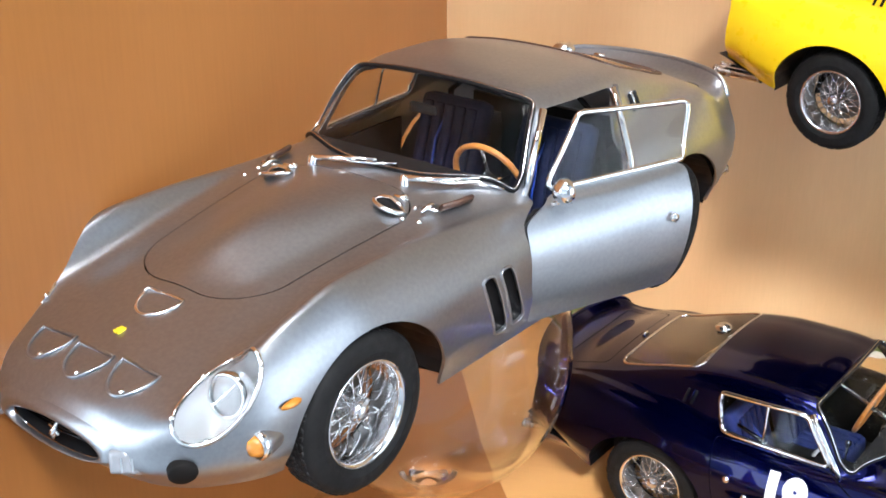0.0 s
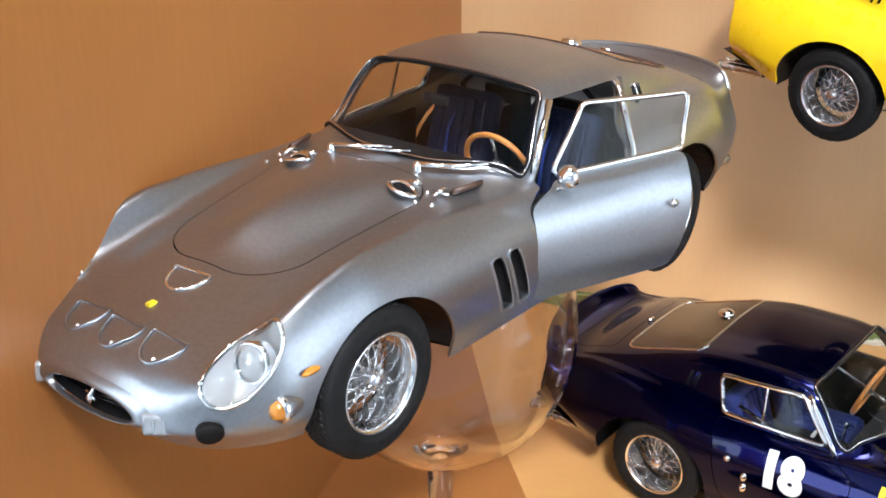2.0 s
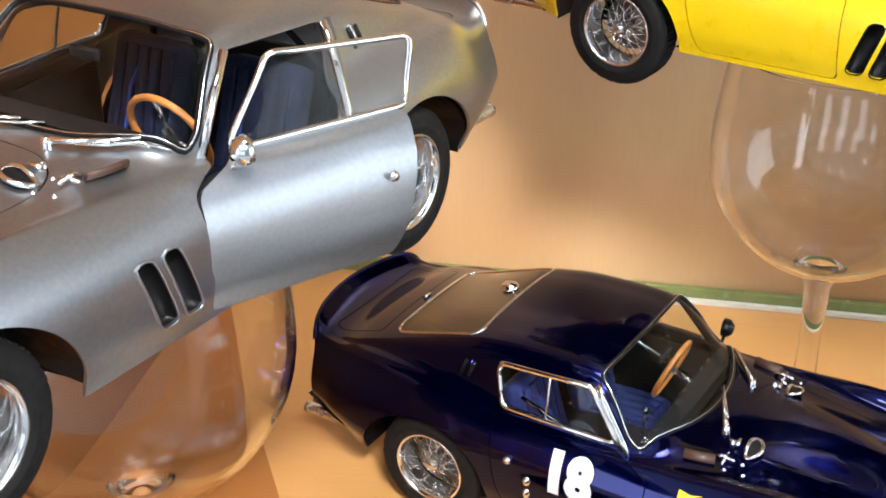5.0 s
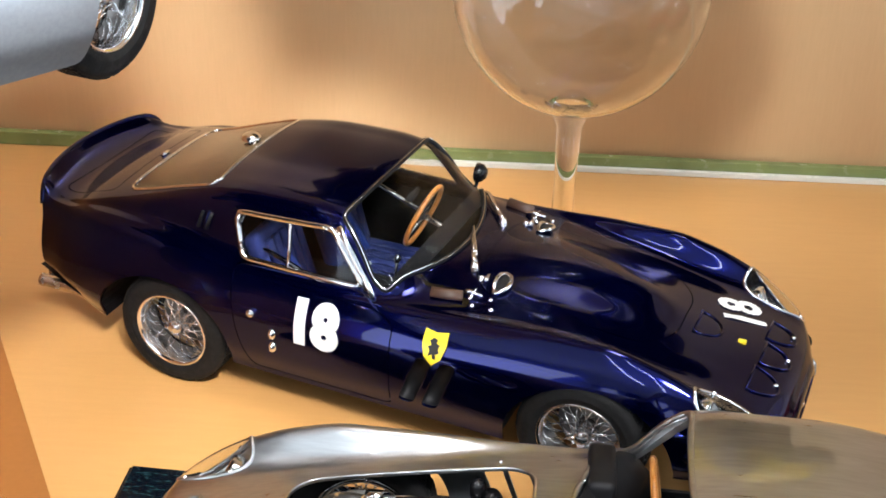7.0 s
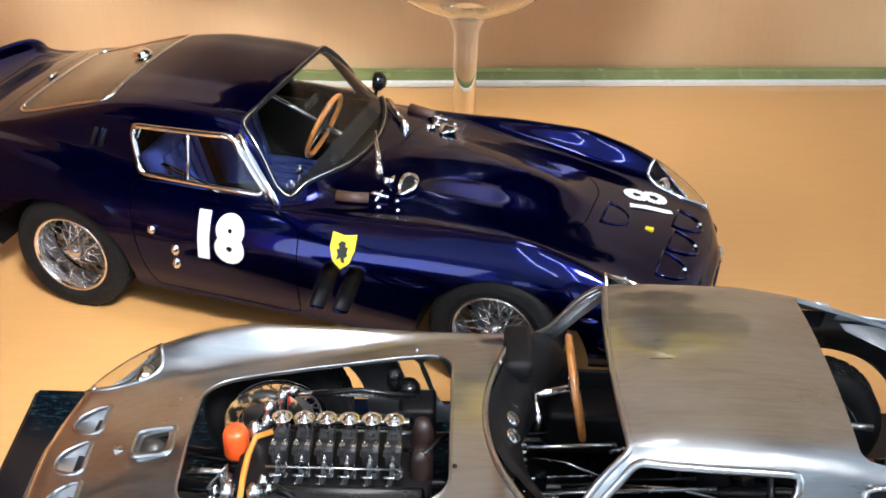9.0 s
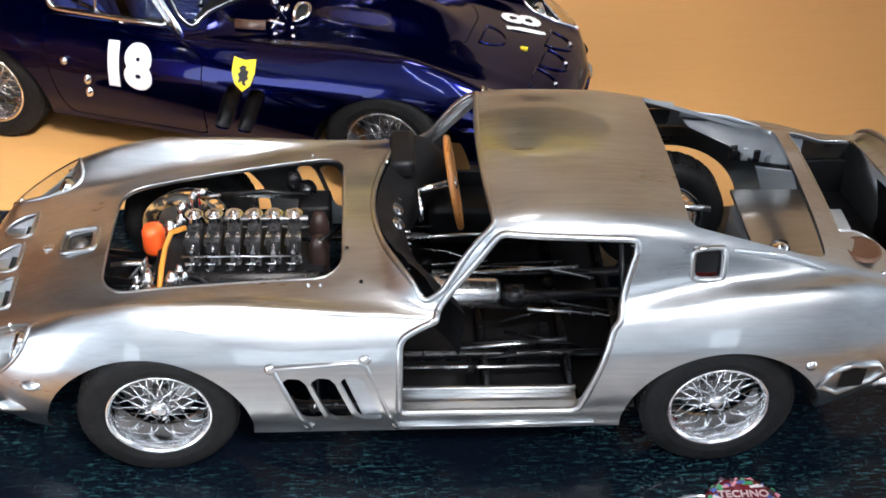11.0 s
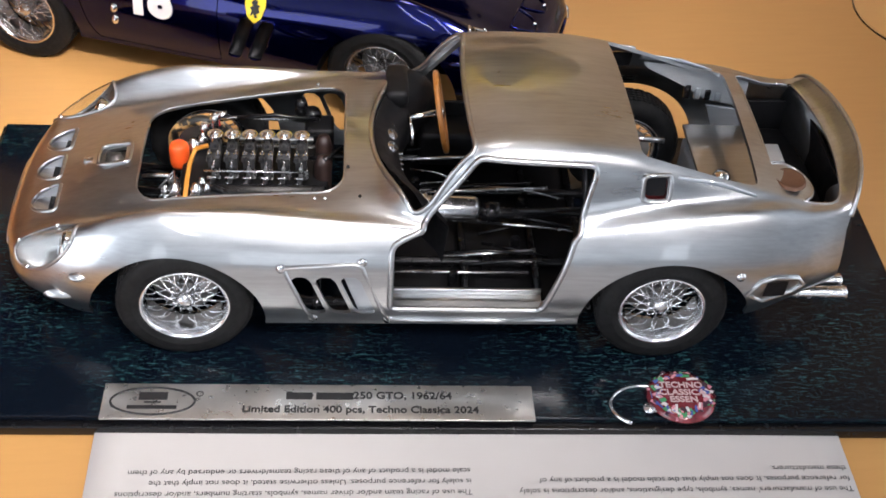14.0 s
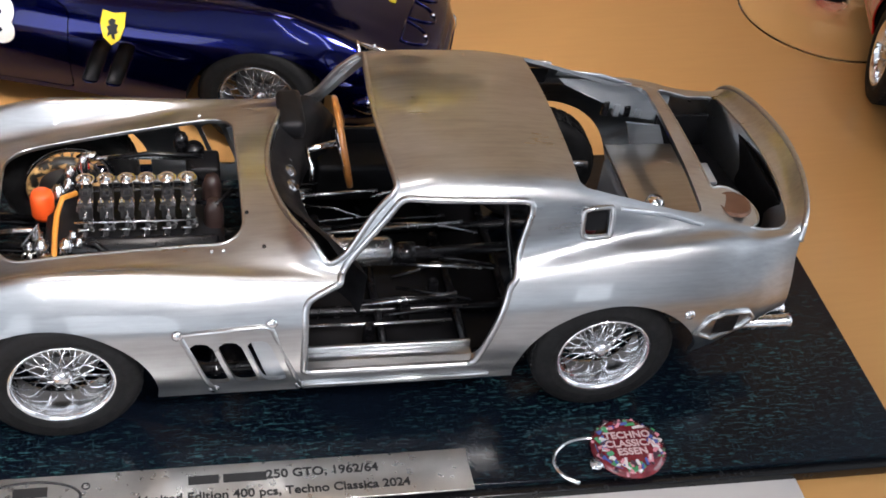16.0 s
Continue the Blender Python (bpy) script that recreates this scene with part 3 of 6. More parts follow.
def on_top(points, lift=0.004):
    return [(x, y, top_z(x, y) + lift) for x, y in points]


def on_side(points, side, lift=0.004):
    return [(x, side * (side_y(x, z) + lift), z) for x, z in points]


def d_ring(cx, cy, wx, wy):
    """A D-shaped flap outline: flat to the rear, round to the front."""
    pts = [(cx - wx, cy - wy), (cx - wx, cy + wy)]
    pts += [(cx - wx + 2 * wx * math.sin(q), cy + wy * math.cos(q)) for q in (math.pi * k / 14 for k in range(1, 14))]
    return pts


def add_nose(car, paint, open_ducts=False):
    """Grille, ducts, badge, lamps of the front."""
    skin = [(y, z) for y, z in SECTIONS[0]] + [(-y, z) for y, z in SECTIONS[0][-2::-1]]
    skin += [(-0.10, 0.283), (0.0, 0.281), (0.10, 0.283)]
    rings = []
    for s, x in ((0.0, 2.13), (0.4, 2.150), (0.75, 2.158), (1.0, 2.152), (1.08, 2.13)):
        ring = []
        for y, z in skin:
            q = math.atan2((z - 0.36) / 0.07, y / 0.27)
            ring.append((x, y + (0.265 * math.cos(q) - y) * s, z + (0.352 + 0.060 * math.sin(q) - z) * s))
        rings.append(ring)
    n = len(skin)
    solid("nose_panel", (sum(rings, []), [(i * n + j, i * n + (j + 1) % n, (i + 1) * n + (j + 1) % n, (i + 1) * n + j) for i in range(4) for j in range(n)]), paint, car)
    mouth = lathe([(0.0, 0.0), (0.9, 0.0), (1.0, 0.06)], 32, "x")
    solid("grille", ([(2.06 + p[0], p[1] * 0.27, 0.352 + p[2] * 0.065) for p in mouth[0]], mouth[1]), BLACK, car, "dark oval grille")
    bars = [tube([(2.085, -0.24, z), (2.105, 0.0, z), (2.085, 0.24, z)], 0.004, 5) for z in (0.335, 0.352, 0.37)]
    solid("grille_bars", joined(*bars), BLACK_GLOSS, car)
    emblem = joined(tube([(2.13, -0.02, 0.315), (2.145, 0.0, 0.352), (2.13, 0.015, 0.395)], [0.010, 0.017, 0.007], 6), tube([(2.135, -0.028, 0.372), (2.14, 0.028, 0.348)], 0.008, 6))
    solid("grille_emblem", emblem, CHROME, car, "small chrome emblem")
    for y in (0.0, 0.235, -0.235):
        if not open_ducts:
            trim("duct_flap", on_top(d_ring(1.985 - 0.06 * abs(y), y, 0.072, 0.098), 0.005), 0.0075, paint, car, "D-shaped flap outline", True, 5)
            solid("flap_screw", lathe([(0.0, 0.012), (0.011, 0.008), (0.012, 0.0)], 10, "z", (2.035 - 0.06 * abs(y), y + 0.03, top_z(2.035 - 0.06 * abs(y), y) + 0.004)), CHROME, car)
    for side in (1, -1):
        # fog lamp, dark duct and turn lamp in the lower nose
        bm = bmesh.new()
        box_bm(bm, (0.05, 0.180, 0.092), (2.092, side * 0.392, 0.352), 0.018, Matrix.Rotation(side * 0.62, 3, "Z") @ Matrix.Rotation(-0.10, 3, "Y"))
        bmesh.ops.scale(bm, vec=(K, K, K), verts=bm.verts)
        fog = part("fog_lamp", bm_mesh("fog_lamp", bm, LENS, True), car, "ribbed rectangular fog lamp")
        for k in (-1, 0, 1):
            at = Matrix.Translation((2.092, side * 0.392, 0.352)) @ Matrix.Rotation(side * 0.62, 4, "Z")
            solid("lens_rib", moved(block((0.006, 0.006, 0.06), (0.027, 0.04 * k, 0.0)), at), CHROME, fog, "", False)
        at = Matrix.Translation((2.046, side * 0.592, 0.360)) @ Matrix.Rotation(side * 0.95, 4, "Z")
        solid("brake_duct", moved(scaled_at(lathe([(0.0, 0.012), (0.9, 0.014), (1.0, 0.008), (1.0, -0.03)], 24, "x"), (1, 0.054, 0.042), (0, 0, 0)), at), DARK_PANEL, car, "oval dark brake duct")
        bulb = lathe([(0.0, 0.05), (0.028, 0.042), (0.046, 0.015), (0.05, -0.02)], 20, "x", (1.80, side * 0.715, 0.40))
        pod = scaled_at(lathe([(0.0, -0.16), (0.45, -0.12), (0.80, -0.06), (1.0, 0.0), (0.95, 0.02), (0.0, 0.02)], 24, "x"), (1, 0.062, 0.060), (1.785, side * 0.712, 0.40))
        solid("lamp_pod", pod, paint, car)
        solid("turn_lamp", bulb, AMBER, car, "round amber turn lamp")
        solid("lamp_rim", lathe([(0.05, -0.03), (0.058, -0.02), (0.058, 0.012), (0.05, 0.018)], 20, "x", (1.80, side * 0.715, 0.40)), CHROME, car)
        solid("side_marker", scaled_at(lathe([(0.0, 0.02), (0.6, 0.016), (1.0, 0.0)], 20, "y"), (0.055, side, 0.018), (1.66, side * (side_y(1.66, 0.52) - 0.002), 0.52)), AMBER if paint is SILVER else paint, car, "oval side marker")


def scaled_at(vf, s, at):
    return [(p[0] * s[0] + at[0], p[1] * s[1] + at[1], p[2] * s[2] + at[2]) for p in vf[0]], vf[1]


def add_lamps(car, body, paint):
    """Cuts the head lamps out of the wings and glazes them."""
    for side in (1, -1):
        body, piece = cut(body, lamp_rule(side))
        rings = borders(piece)
        ring = max(rings, key=len)
        cover = (piece[0] + np.array([0.004, 0.0, 0.004]), piece[1])
        ob = shell("lamp_cover", cover, PANE, car, 0.006, "clear faired lamp cover")
        ob.visible_shadow = False
        trim("lamp_trim", ring, 0.010, CHROME if paint is not ALLOY else ALLOY, car, "chromed lamp surround")
        # a silver bucket behind the cover, with the lamp in it
        c = np.mean(ring, 0)
        inner = [tuple(np.array(p) * 0.80 + np.array([c[0] - 0.07, c[1] - side * 0.03, c[2] - 0.09]) * 0.20 + np.array([-0.05, -side * 0.01, -0.07])) for p in ring]
        n = len(ring)
        vs = [tuple(p) for p in ring] + inner + [tuple(np.mean(inner, 0))]
        fs = [(i, (i + 1) % n, n + (i + 1) % n, n + i) for i in range(n)] + [(n + i, n + (i + 1) % n, 2 * n) for i in range(n)]
        solid("lamp_bowl", (vs, fs), ALLOY if paint is ALLOY else (BLACK_GLOSS if paint is BLUE else LAMP_BOWL), car, "bright lamp bucket")
        at = Vector((c[0] - 0.085, c[1] - side * 0.005, c[2] - 0.012))
        m = Matrix.Translation(at) @ Vector((1, side * 0.12, 0.30)).to_track_quat("Z", "Y").to_matrix().to_4x4()
        lamp = solid("head_lamp", moved(lathe([(0.0, 0.022), (0.04, 0.018), (0.070, 0.004), (0.074, -0.01)], 28), m), LENS, car, "round head lamp")
        solid("lamp_ring", moved(lathe([(0.070, 0.0), (0.074, 0.012), (0.084, 0.010), (0.090, -0.01), (0.088, -0.05)], 28), m), CHROME, lamp, "chrome lamp ring")
        for k in range(4):
            p = ring[int(k * n / 4 + n / 8) % n]
            solid("trim_screw", lathe([(0.0, 0.014), (0.009, 0.010), (0.011, 0.0)], 8, "z", (p[0], p[1], p[2] + 0.006)), CHROME, car)
    return body


def add_tail(car, paint, lamps=True, drop=0.0):
    """The cut-off tail with its panel, lamps and pipes."""
    s = SECTIONS[-1]
    edge = [tuple(p) for p in lowered([(-2.2, y, z) for y, z in s] + [(-2.2, -y, z) for y, z in s[-2::-1]], drop)]
    n = len(edge)
    inner = [(p[0] + 0.035, p[1] * 0.93, 0.63 + (p[2] - 0.63) * 0.88) for p in edge]
    vs = edge + inner + [(-2.17, 0.0, 0.62)]
    fs = [(i, i + 1, n + i + 1, n + i) for i in range(n - 1)] + [(n + i, n + i + 1, 2 * n) for i in range(n - 1)] + [(n - 1, 0, n, 2 * n - 1), (2 * n - 1, n, 2 * n)]
    solid("tail_panel", (vs, fs), paint, car)
    trim("spoiler_lip", edge[24:n - 24], 0.014, paint, car, "", False)
    for side in (1, -1):
        if lamps:
            for y, z in ((0.50, 0.60), (0.50, 0.71)):
                solid("tail_lamp", lathe([(0.0, -0.035), (0.03, -0.03), (0.045, -0.01), (0.045, 0.03)], 18, "x", (-2.105, side * y, z)), RED if z < 0.65 else AMBER, car, "round tail lamp")
        for y in (0.45, 0.545):
            pipe = lathe([(0.034, 0.30), (0.036, -0.06), (0.040, -0.07), (0.040, -0.085), (0.030, -0.085), (0.028, 0.05), (0.0, 0.05)], 20, "x", (-2.15, side * y, 0.275))
            solid("exhaust_pipe", pipe, STEEL, car, "bright exhaust pipe")


def add_vents(car, body, paint, left=True, right=True):
    """Two slanted slots behind each front wheel, with bright edges."""
    for x in (0.455, 0.325):
        def rule(v, x=x):
            u, w = v[:, 0] - x - 0.38 * (v[:, 2] - 0.46), v[:, 2] - 0.46
            return np.where(np.abs(v[:, 1]) > 0.5, rounded(u, w, 0.048, 0.15, 0.030), 1.0)
        body, piece = cut(body, rule)
        for side in (1, -1):
            ring = [p for r in borders(piece) for p in r if p[1] * side > 0]
            if ring:
                trim("vent_edge", ring, 0.0075 if paint is SILVER else 0.0045, paint if paint is not YELLOW else BLACK_GLOSS, car)
                deep = [(p[0], p[1] - side * 0.06, p[2]) for p in ring]
                k = len(ring)
                solid("vent_slot", ([tuple(p) for p in ring] + deep, [(i, (i + 1) % k, k + (i + 1) % k, k + i) for i in range(k)] + [tuple(range(k, 2 * k))]), BLACK, car, "dark slanted air slot")
    return body


def add_cabin(car, seat_cloth, wheel_side=1, open_left=False):
    """Seats, dash, steering wheel, mirror and a dark tub."""
    for n, size, at in (("cabin_floor", (1.00, 1.42, 0.03), (-0.28, 0, 0.26)), ("front_bulkhead", (0.03, 1.40, 0.50), (0.24, 0, 0.52)), ("rear_bulkhead", (0.03, 1.20, 0.50), (-1.30, 0, 0.52)),
                        ("door_card", (0.82, 0.02, 0.44), (-0.33, 0.70, 0.50)), ("door_card", (0.82, 0.02, 0.44), (-0.33, -0.70, 0.50)), ("tunnel", (1.2, 0.30, 0.16), (-0.4, 0, 0.34))):
        if not (open_left and n == "door_card" and at[1] > 0):
            solid(n, block(size, at), DARK_PANEL, car, "", False)
    dash = joined(moved(block((0.10, 1.16, 0.17), (0, 0, 0)), Matrix.Translation((0.10, 0, 0.76)) @ Matrix.Rotation(0.2, 4, "Y")))
    solid("dashboard", dash, BLACK, car, "black dashboard", False)
    for y in (0.06, 0.16, 0.26, 0.36, 0.46):
        solid("dial", lathe([(0.0, -0.012), (0.036, -0.012), (0.04, -0.004), (0.044, -0.014), (0.046, 0.0)], 16, "x", (0.04, wheel_side * y, 0.765)), STEEL, car, "round dash dial")
    for y in (0.32, -0.32):
        for n, size, at, rib, rib_at, step, tilt, words in (
                ("seat_base", (0.46, 0.42, 0.13), (-0.42, y, 0.36), (0.40, 0.055, 0.03), (-0.42, y, 0.43), 0.07, Matrix.Identity(3), "cloth bucket seat"),
                ("seat_back", (0.12, 0.42, 0.54), (-0.70, y, 0.64), (0.03, 0.055, 0.44), (-0.635, y, 0.66), 0.07, Matrix.Rotation(-0.30, 3, "Y"), "cloth seat back")):
            bm = bmesh.new()
            box_bm(bm, size, at, 0.05, tilt)
            bmesh.ops.scale(bm, vec=(K, K, K), verts=bm.verts)
            cushion = part(n, bm_mesh(n, bm, seat_cloth, True), car, words)
            for k in range(-2, 3):
                bm = bmesh.new()
                box_bm(bm, rib, (rib_at[0], y + step * k, rib_at[2]), 0.012, tilt)
                bmesh.ops.scale(bm, vec=(K, K, K), verts=bm.verts)
                part("seat_rib", bm_mesh("seat_rib", bm, seat_cloth, True), cushion)
    ring = [(0.0, 0.19 * math.cos(q), 0.19 * math.sin(q)) for q in (2 * math.pi * k / 36 for k in range(36))]
    m = Matrix.Translation((-0.14, wheel_side * 0.33, 0.76)) @ Matrix.Rotation(0.38, 4, "Y")
    wheel = solid("steering_wheel", moved(tube(ring, 0.015, 8, True), m), WHEEL_WOOD, car, "wooden rim steering wheel")
    arms = [tube([(0, 0, 0), (0, 0.18 * math.cos(q), 0.18 * math.sin(q))], 0.010, 6) for q in (math.pi / 2, math.pi * 7 / 6, math.pi * 11 / 6)]
    column = tube([(0, 0, 0), (0.24, 0, 0)], 0.016, 8)
    solid("wheel_spokes", moved(joined(*arms, column, lathe([(0.0, -0.012), (0.035, -0.01), (0.04, 0.0)], 16, "x")), m), STEEL, wheel)
    solid("gear_lever", joined(tube([(-0.18, 0.02, 0.40), (-0.16, 0.02, 0.62)], 0.009, 6), lathe([(0.0, 0.03), (0.022, 0.015), (0.025, 0.0), (0.015, -0.02)], 12, "z", (-0.16, 0.02, 0.63))), CHROME, car)
    solid("roll_hoop", tube([(-0.95, -0.50, 0.45), (-0.90, -0.47, 0.88), (-0.88, -0.30, 1.03), (-0.88, 0.30, 1.03), (-0.90, 0.47, 0.88), (-0.95, 0.50, 0.45)], 0.017, 8), CHROME if seat_cloth is BLUE_CLOTH else BLACK, car)
    if seat_cloth is BLUE_CLOTH:
        for y in (0.50, -0.50):
            solid("roll_bar", tube([(-0.90, y * 0.94, 0.88), (-0.55, y * 1.05, 0.80), (-0.10, y * 1.05, 0.62)], 0.015, 8), CHROME, car, "bright cabin bar")
            solid("roll_bar", tube([(-0.90, y * 0.94, 0.88), (-1.15, y * 0.8, 0.66)], 0.013, 8), CHROME, car)
    for y in (0.32, -0.32):
        solid("seat_belt", tube([(-0.78, y - 0.05, 0.86), (-0.62, y - 0.04, 0.70), (-0.50, y, 0.46)], 0.028, 6, False, 0.25), BELT_BLUE, car, "blue belt webbing")
    buckle = [(-0.30 + 0.022 * math.cos(q), -0.12 + 0.045 * math.copysign(abs(math.sin(q)) ** 0.5, math.sin(q)), 0.60 + 0.030 * math.copysign(abs(math.cos(q)) ** 0.5, math.cos(q))) for q in (2 * math.pi * k / 24 for k in range(24))]
    trim("belt_buckle", buckle, 0.012, WHITE, car, "pale belt buckle")
    part("rear_mirror", bm_box_mesh("rear_mirror", (0.02, 0.16, 0.05), (-0.06, 0.0, 1.06), 0.015, BLACK), car, "small dark rear-view mirror")


def bm_box_mesh(name, size, centre, bevel, mat):
    bm = bmesh.new()
    box_bm(bm, size, centre, bevel)
    bmesh.ops.scale(bm, vec=(K, K, K), verts=bm.verts)
    return bm_mesh(name, bm, mat, True)


def add_under(car):
    """A dark belly and wheel wells."""
    vs, fs = [], []
    xs = np.linspace(1.90, -2.18, 40)
    for x in xs:
        s = near_section(x)[0]
        vs += [(x, s[0] - 0.01, s[1] + 0.02), (x, 0.40, 0.20 if x > -1.6 else s[1]), (x, -0.40, 0.20 if x > -1.6 else s[1]), (x, -s[0] + 0.01, s[1] + 0.02)]
    for i in range(len(xs) - 1):
        for j in range(3):
            mid = (xs[i] + xs[i + 1]) / 2
            if j != 1 and (abs(mid - 1.235) < 0.44 or abs(mid + 1.21) < 0.44):
                continue
            fs.append((i * 4 + j, i * 4 + j + 1, i * 4 + j + 5, i * 4 + j + 4))
    solid("belly_pan", (vs, fs), BLACK, car, "black underside", False)
    for cx in (1.235, -1.21):
        for side in (1, -1):
            arc = [(cx + 0.44 * math.cos(q), 0.27 + 0.41 * math.sin(q)) for q in (math.pi * k / 20 for k in range(21))]
            n = len(arc)
            vs = [(x, side * 0.40, z) for x, z in arc] + [(x, side * min(0.775, side_y(x, max(z, 0.3)) - 0.02), z) for x, z in arc]
            fs = [(i, i + 1, n + i + 1, n + i) for i in range(n - 1)] + [tuple(range(n))]
            solid("wheel_well", (vs, fs), BLACK, car, "black wheel well", False)


def add_fittings(car, paint, bright=CHROME):
    """Bonnet catches, wipers, side mirror, handles."""
    for y in (0.33, -0.33):
        base = [(0.585 + 0.065 * math.cos(q), y + 0.075 * math.sin(q), 0.006 + 0.022 * max(0, math.cos(q))) for q in (math.pi * (k / 12 - 0.5) for k in range(13))]
        rim = [(a, b, top_z(a, b) + c) for a, b, c in base + [(0.578, y + 0.045, 0.024), (0.575, y, 0.036), (0.578, y - 0.045, 0.024)]]
        trim("scoop_rim", rim, 0.011, bright, car, "bright scoop surround", True, 8)
        solid("scoop_hinge", joined(tube([(0.52, y - 0.03, top_z(0.52, y) + 0.016), (0.52, y + 0.03, top_z(0.52, y) + 0.016)], 0.012, 8), lathe([(0.0, 0.022), (0.016, 0.018), (0.02, 0.0)], 12, "z", (0.49, y, top_z(0.49, y)))), bright, car)
        solid("scoop_mouth", (rim, [tuple(range(len(rim)))]), BLACK, car, "dark scoop mouth", False)
    for y in (0.47, -0.47):
        x = 0.50
        z = top_z(x, y)
        solid("bonnet_catch", joined(tube([(x + 0.05, y, z + 0.015), (x - 0.02, y, z + 0.03), (x - 0.06, y, z + 0.012)], 0.010, 6), tube([(x, y - 0.05, z + 0.012), (x, y + 0.05, z + 0.018)], 0.008, 6)), bright, car, "bonnet catch")
        strap = tube(on_top([(0.46, y + (0.04 if y > 0 else -0.04)), (0.38, y + (0.06 if y > 0 else -0.06)), (0.30, y + (0.075 if y > 0 else -0.075))], 0.022), 0.028, 8, False, 0.5)
        solid("bonnet_strap", strap, plain_strap(), car, "brown leather strap")
        for dx, dy in ((0.09, 0.02), (0.02, -0.06), (0.12, -0.05)):
            solid("rivet", lathe([(0.0, 0.012), (0.010, 0.008), (0.012, 0.0)], 8, "z", (x + dx, y + dy, top_z(x + dx, y + dy))), bright, car)
    for x0, y0, x1, y1 in ((0.385, 0.24, 0.12, 0.60), (0.425, -0.27, 0.25, 0.10)):
        line = []
        for k in range(5):
            x, y = x0 + (x1 - x0) * k / 4, y0 + (y1 - y0) * k / 4
            line.append((x, y, top_z(x, y) + 0.028))
        arm = tube(line[:3], [0.016, 0.012, 0.010], 6)
        blade = tube([(p[0] + 0.012, p[1], p[2] - 0.010) for p in line[1:]], 0.012, 6, False, 0.5)
        holder = tube([(p[0], p[1], p[2] + 0.006) for p in line[1:4]], 0.007, 6)
        pivot = lathe([(0.0, 0.045), (0.016, 0.042), (0.022, 0.02), (0.026, 0.0)], 14, "z", (x0, y0, line[0][2] - 0.03))
        solid("wiper", joined(arm, blade, holder, pivot), bright, car, "bright windscreen wiper")


STRAP = []


def plain_strap():
    if not STRAP:
        STRAP.append(plain("brown_leather", (0.055, 0.025, 0.015), 0.5, 0.0, 0.1, 0.3, 120.0, 0.3))
    return STRAP[0]


def text_part(name, words, size, mat, parent, m, extrude=0.00008, label="", align="CENTER", fat=0.0):
    """Flat lettering as a mesh part."""
    cu = bpy.data.curves.new(name, "FONT")
    cu.body, cu.size, cu.align_x, cu.align_y, cu.extrude = words, size, align, "CENTER", extrude
    cu.offset = fat
    tmp = bpy.data.objects.new(name, cu)
    scene.collection.objects.link(tmp)
    me = bpy.data.meshes.new_from_object(tmp.evaluated_get(bpy.context.evaluated_depsgraph_get()))
    bpy.data.objects.remove(tmp)
    me.materials.clear()
    me.materials.append(mat)
    return part(name, me, parent, label, m)


def glazed(car, body, paint, frame=CHROME, door_glass=True):
    """Windscreen, rear window and side windows cut from the skin."""
    body, screen = cut(body, screen_rule)
    ob = shell("windscreen", (screen[0] * [1, 1, 1], screen[1]), PANE, car, 0.010, "clear curved windscreen")
    ob.visible_shadow = False
    ring = max(borders(screen), key=len)
    trim("windscreen_seal", [(p[0] * 1.0 + 0.004, p[1], p[2] + 0.004) for p in ring], 0.014, BLACK, car, "black rubber seal", True, 8)
    trim("windscreen_trim", [(p[0] + 0.008, p[1] * 1.012, p[2] + 0.014) for p in ring], 0.0035, frame, car, "bright windscreen trim")
    body, back = cut(body, top_rule(rear_glass_shape))
    ob = shell("rear_window", back, REAR_PANE, car, 0.010, "clear rear window")
    ob.visible_shadow = False
    trim("rear_window_trim", max(borders(back), key=len), 0.010, plain_strap() if paint is SILVER else frame, car, "rear window trim")
    return body


def door_windows(car, body, sides, frame=CHROME):
    body, panes = cut(body, side_rule(DOOR_GLASS, 1 in sides, -1 in sides))
    for side in sides:
        ring = [r for r in borders(panes) if r[0][1] * side > 0]
        ring = max(ring, key=len)
        trim("window_frame", [(p[0], p[1] + side * 0.008, p[2]) for p in ring], 0.017, frame, car, "bright window frame")
        bar = on_side([(-0.47, 0.845), (-0.47, 0.95), (-0.475, 1.05), (-0.48, 1.10)], side, 0.004)
        trim("window_bar", bar, 0.010, frame, car, "", False)
        keep = clipped(panes[0], panes[1], panes[0][:, 1] * side)
        ob = shell("side_window", keep, PANE, car, 0.008, "clear side window")
        ob.visible_shadow = False
    return body


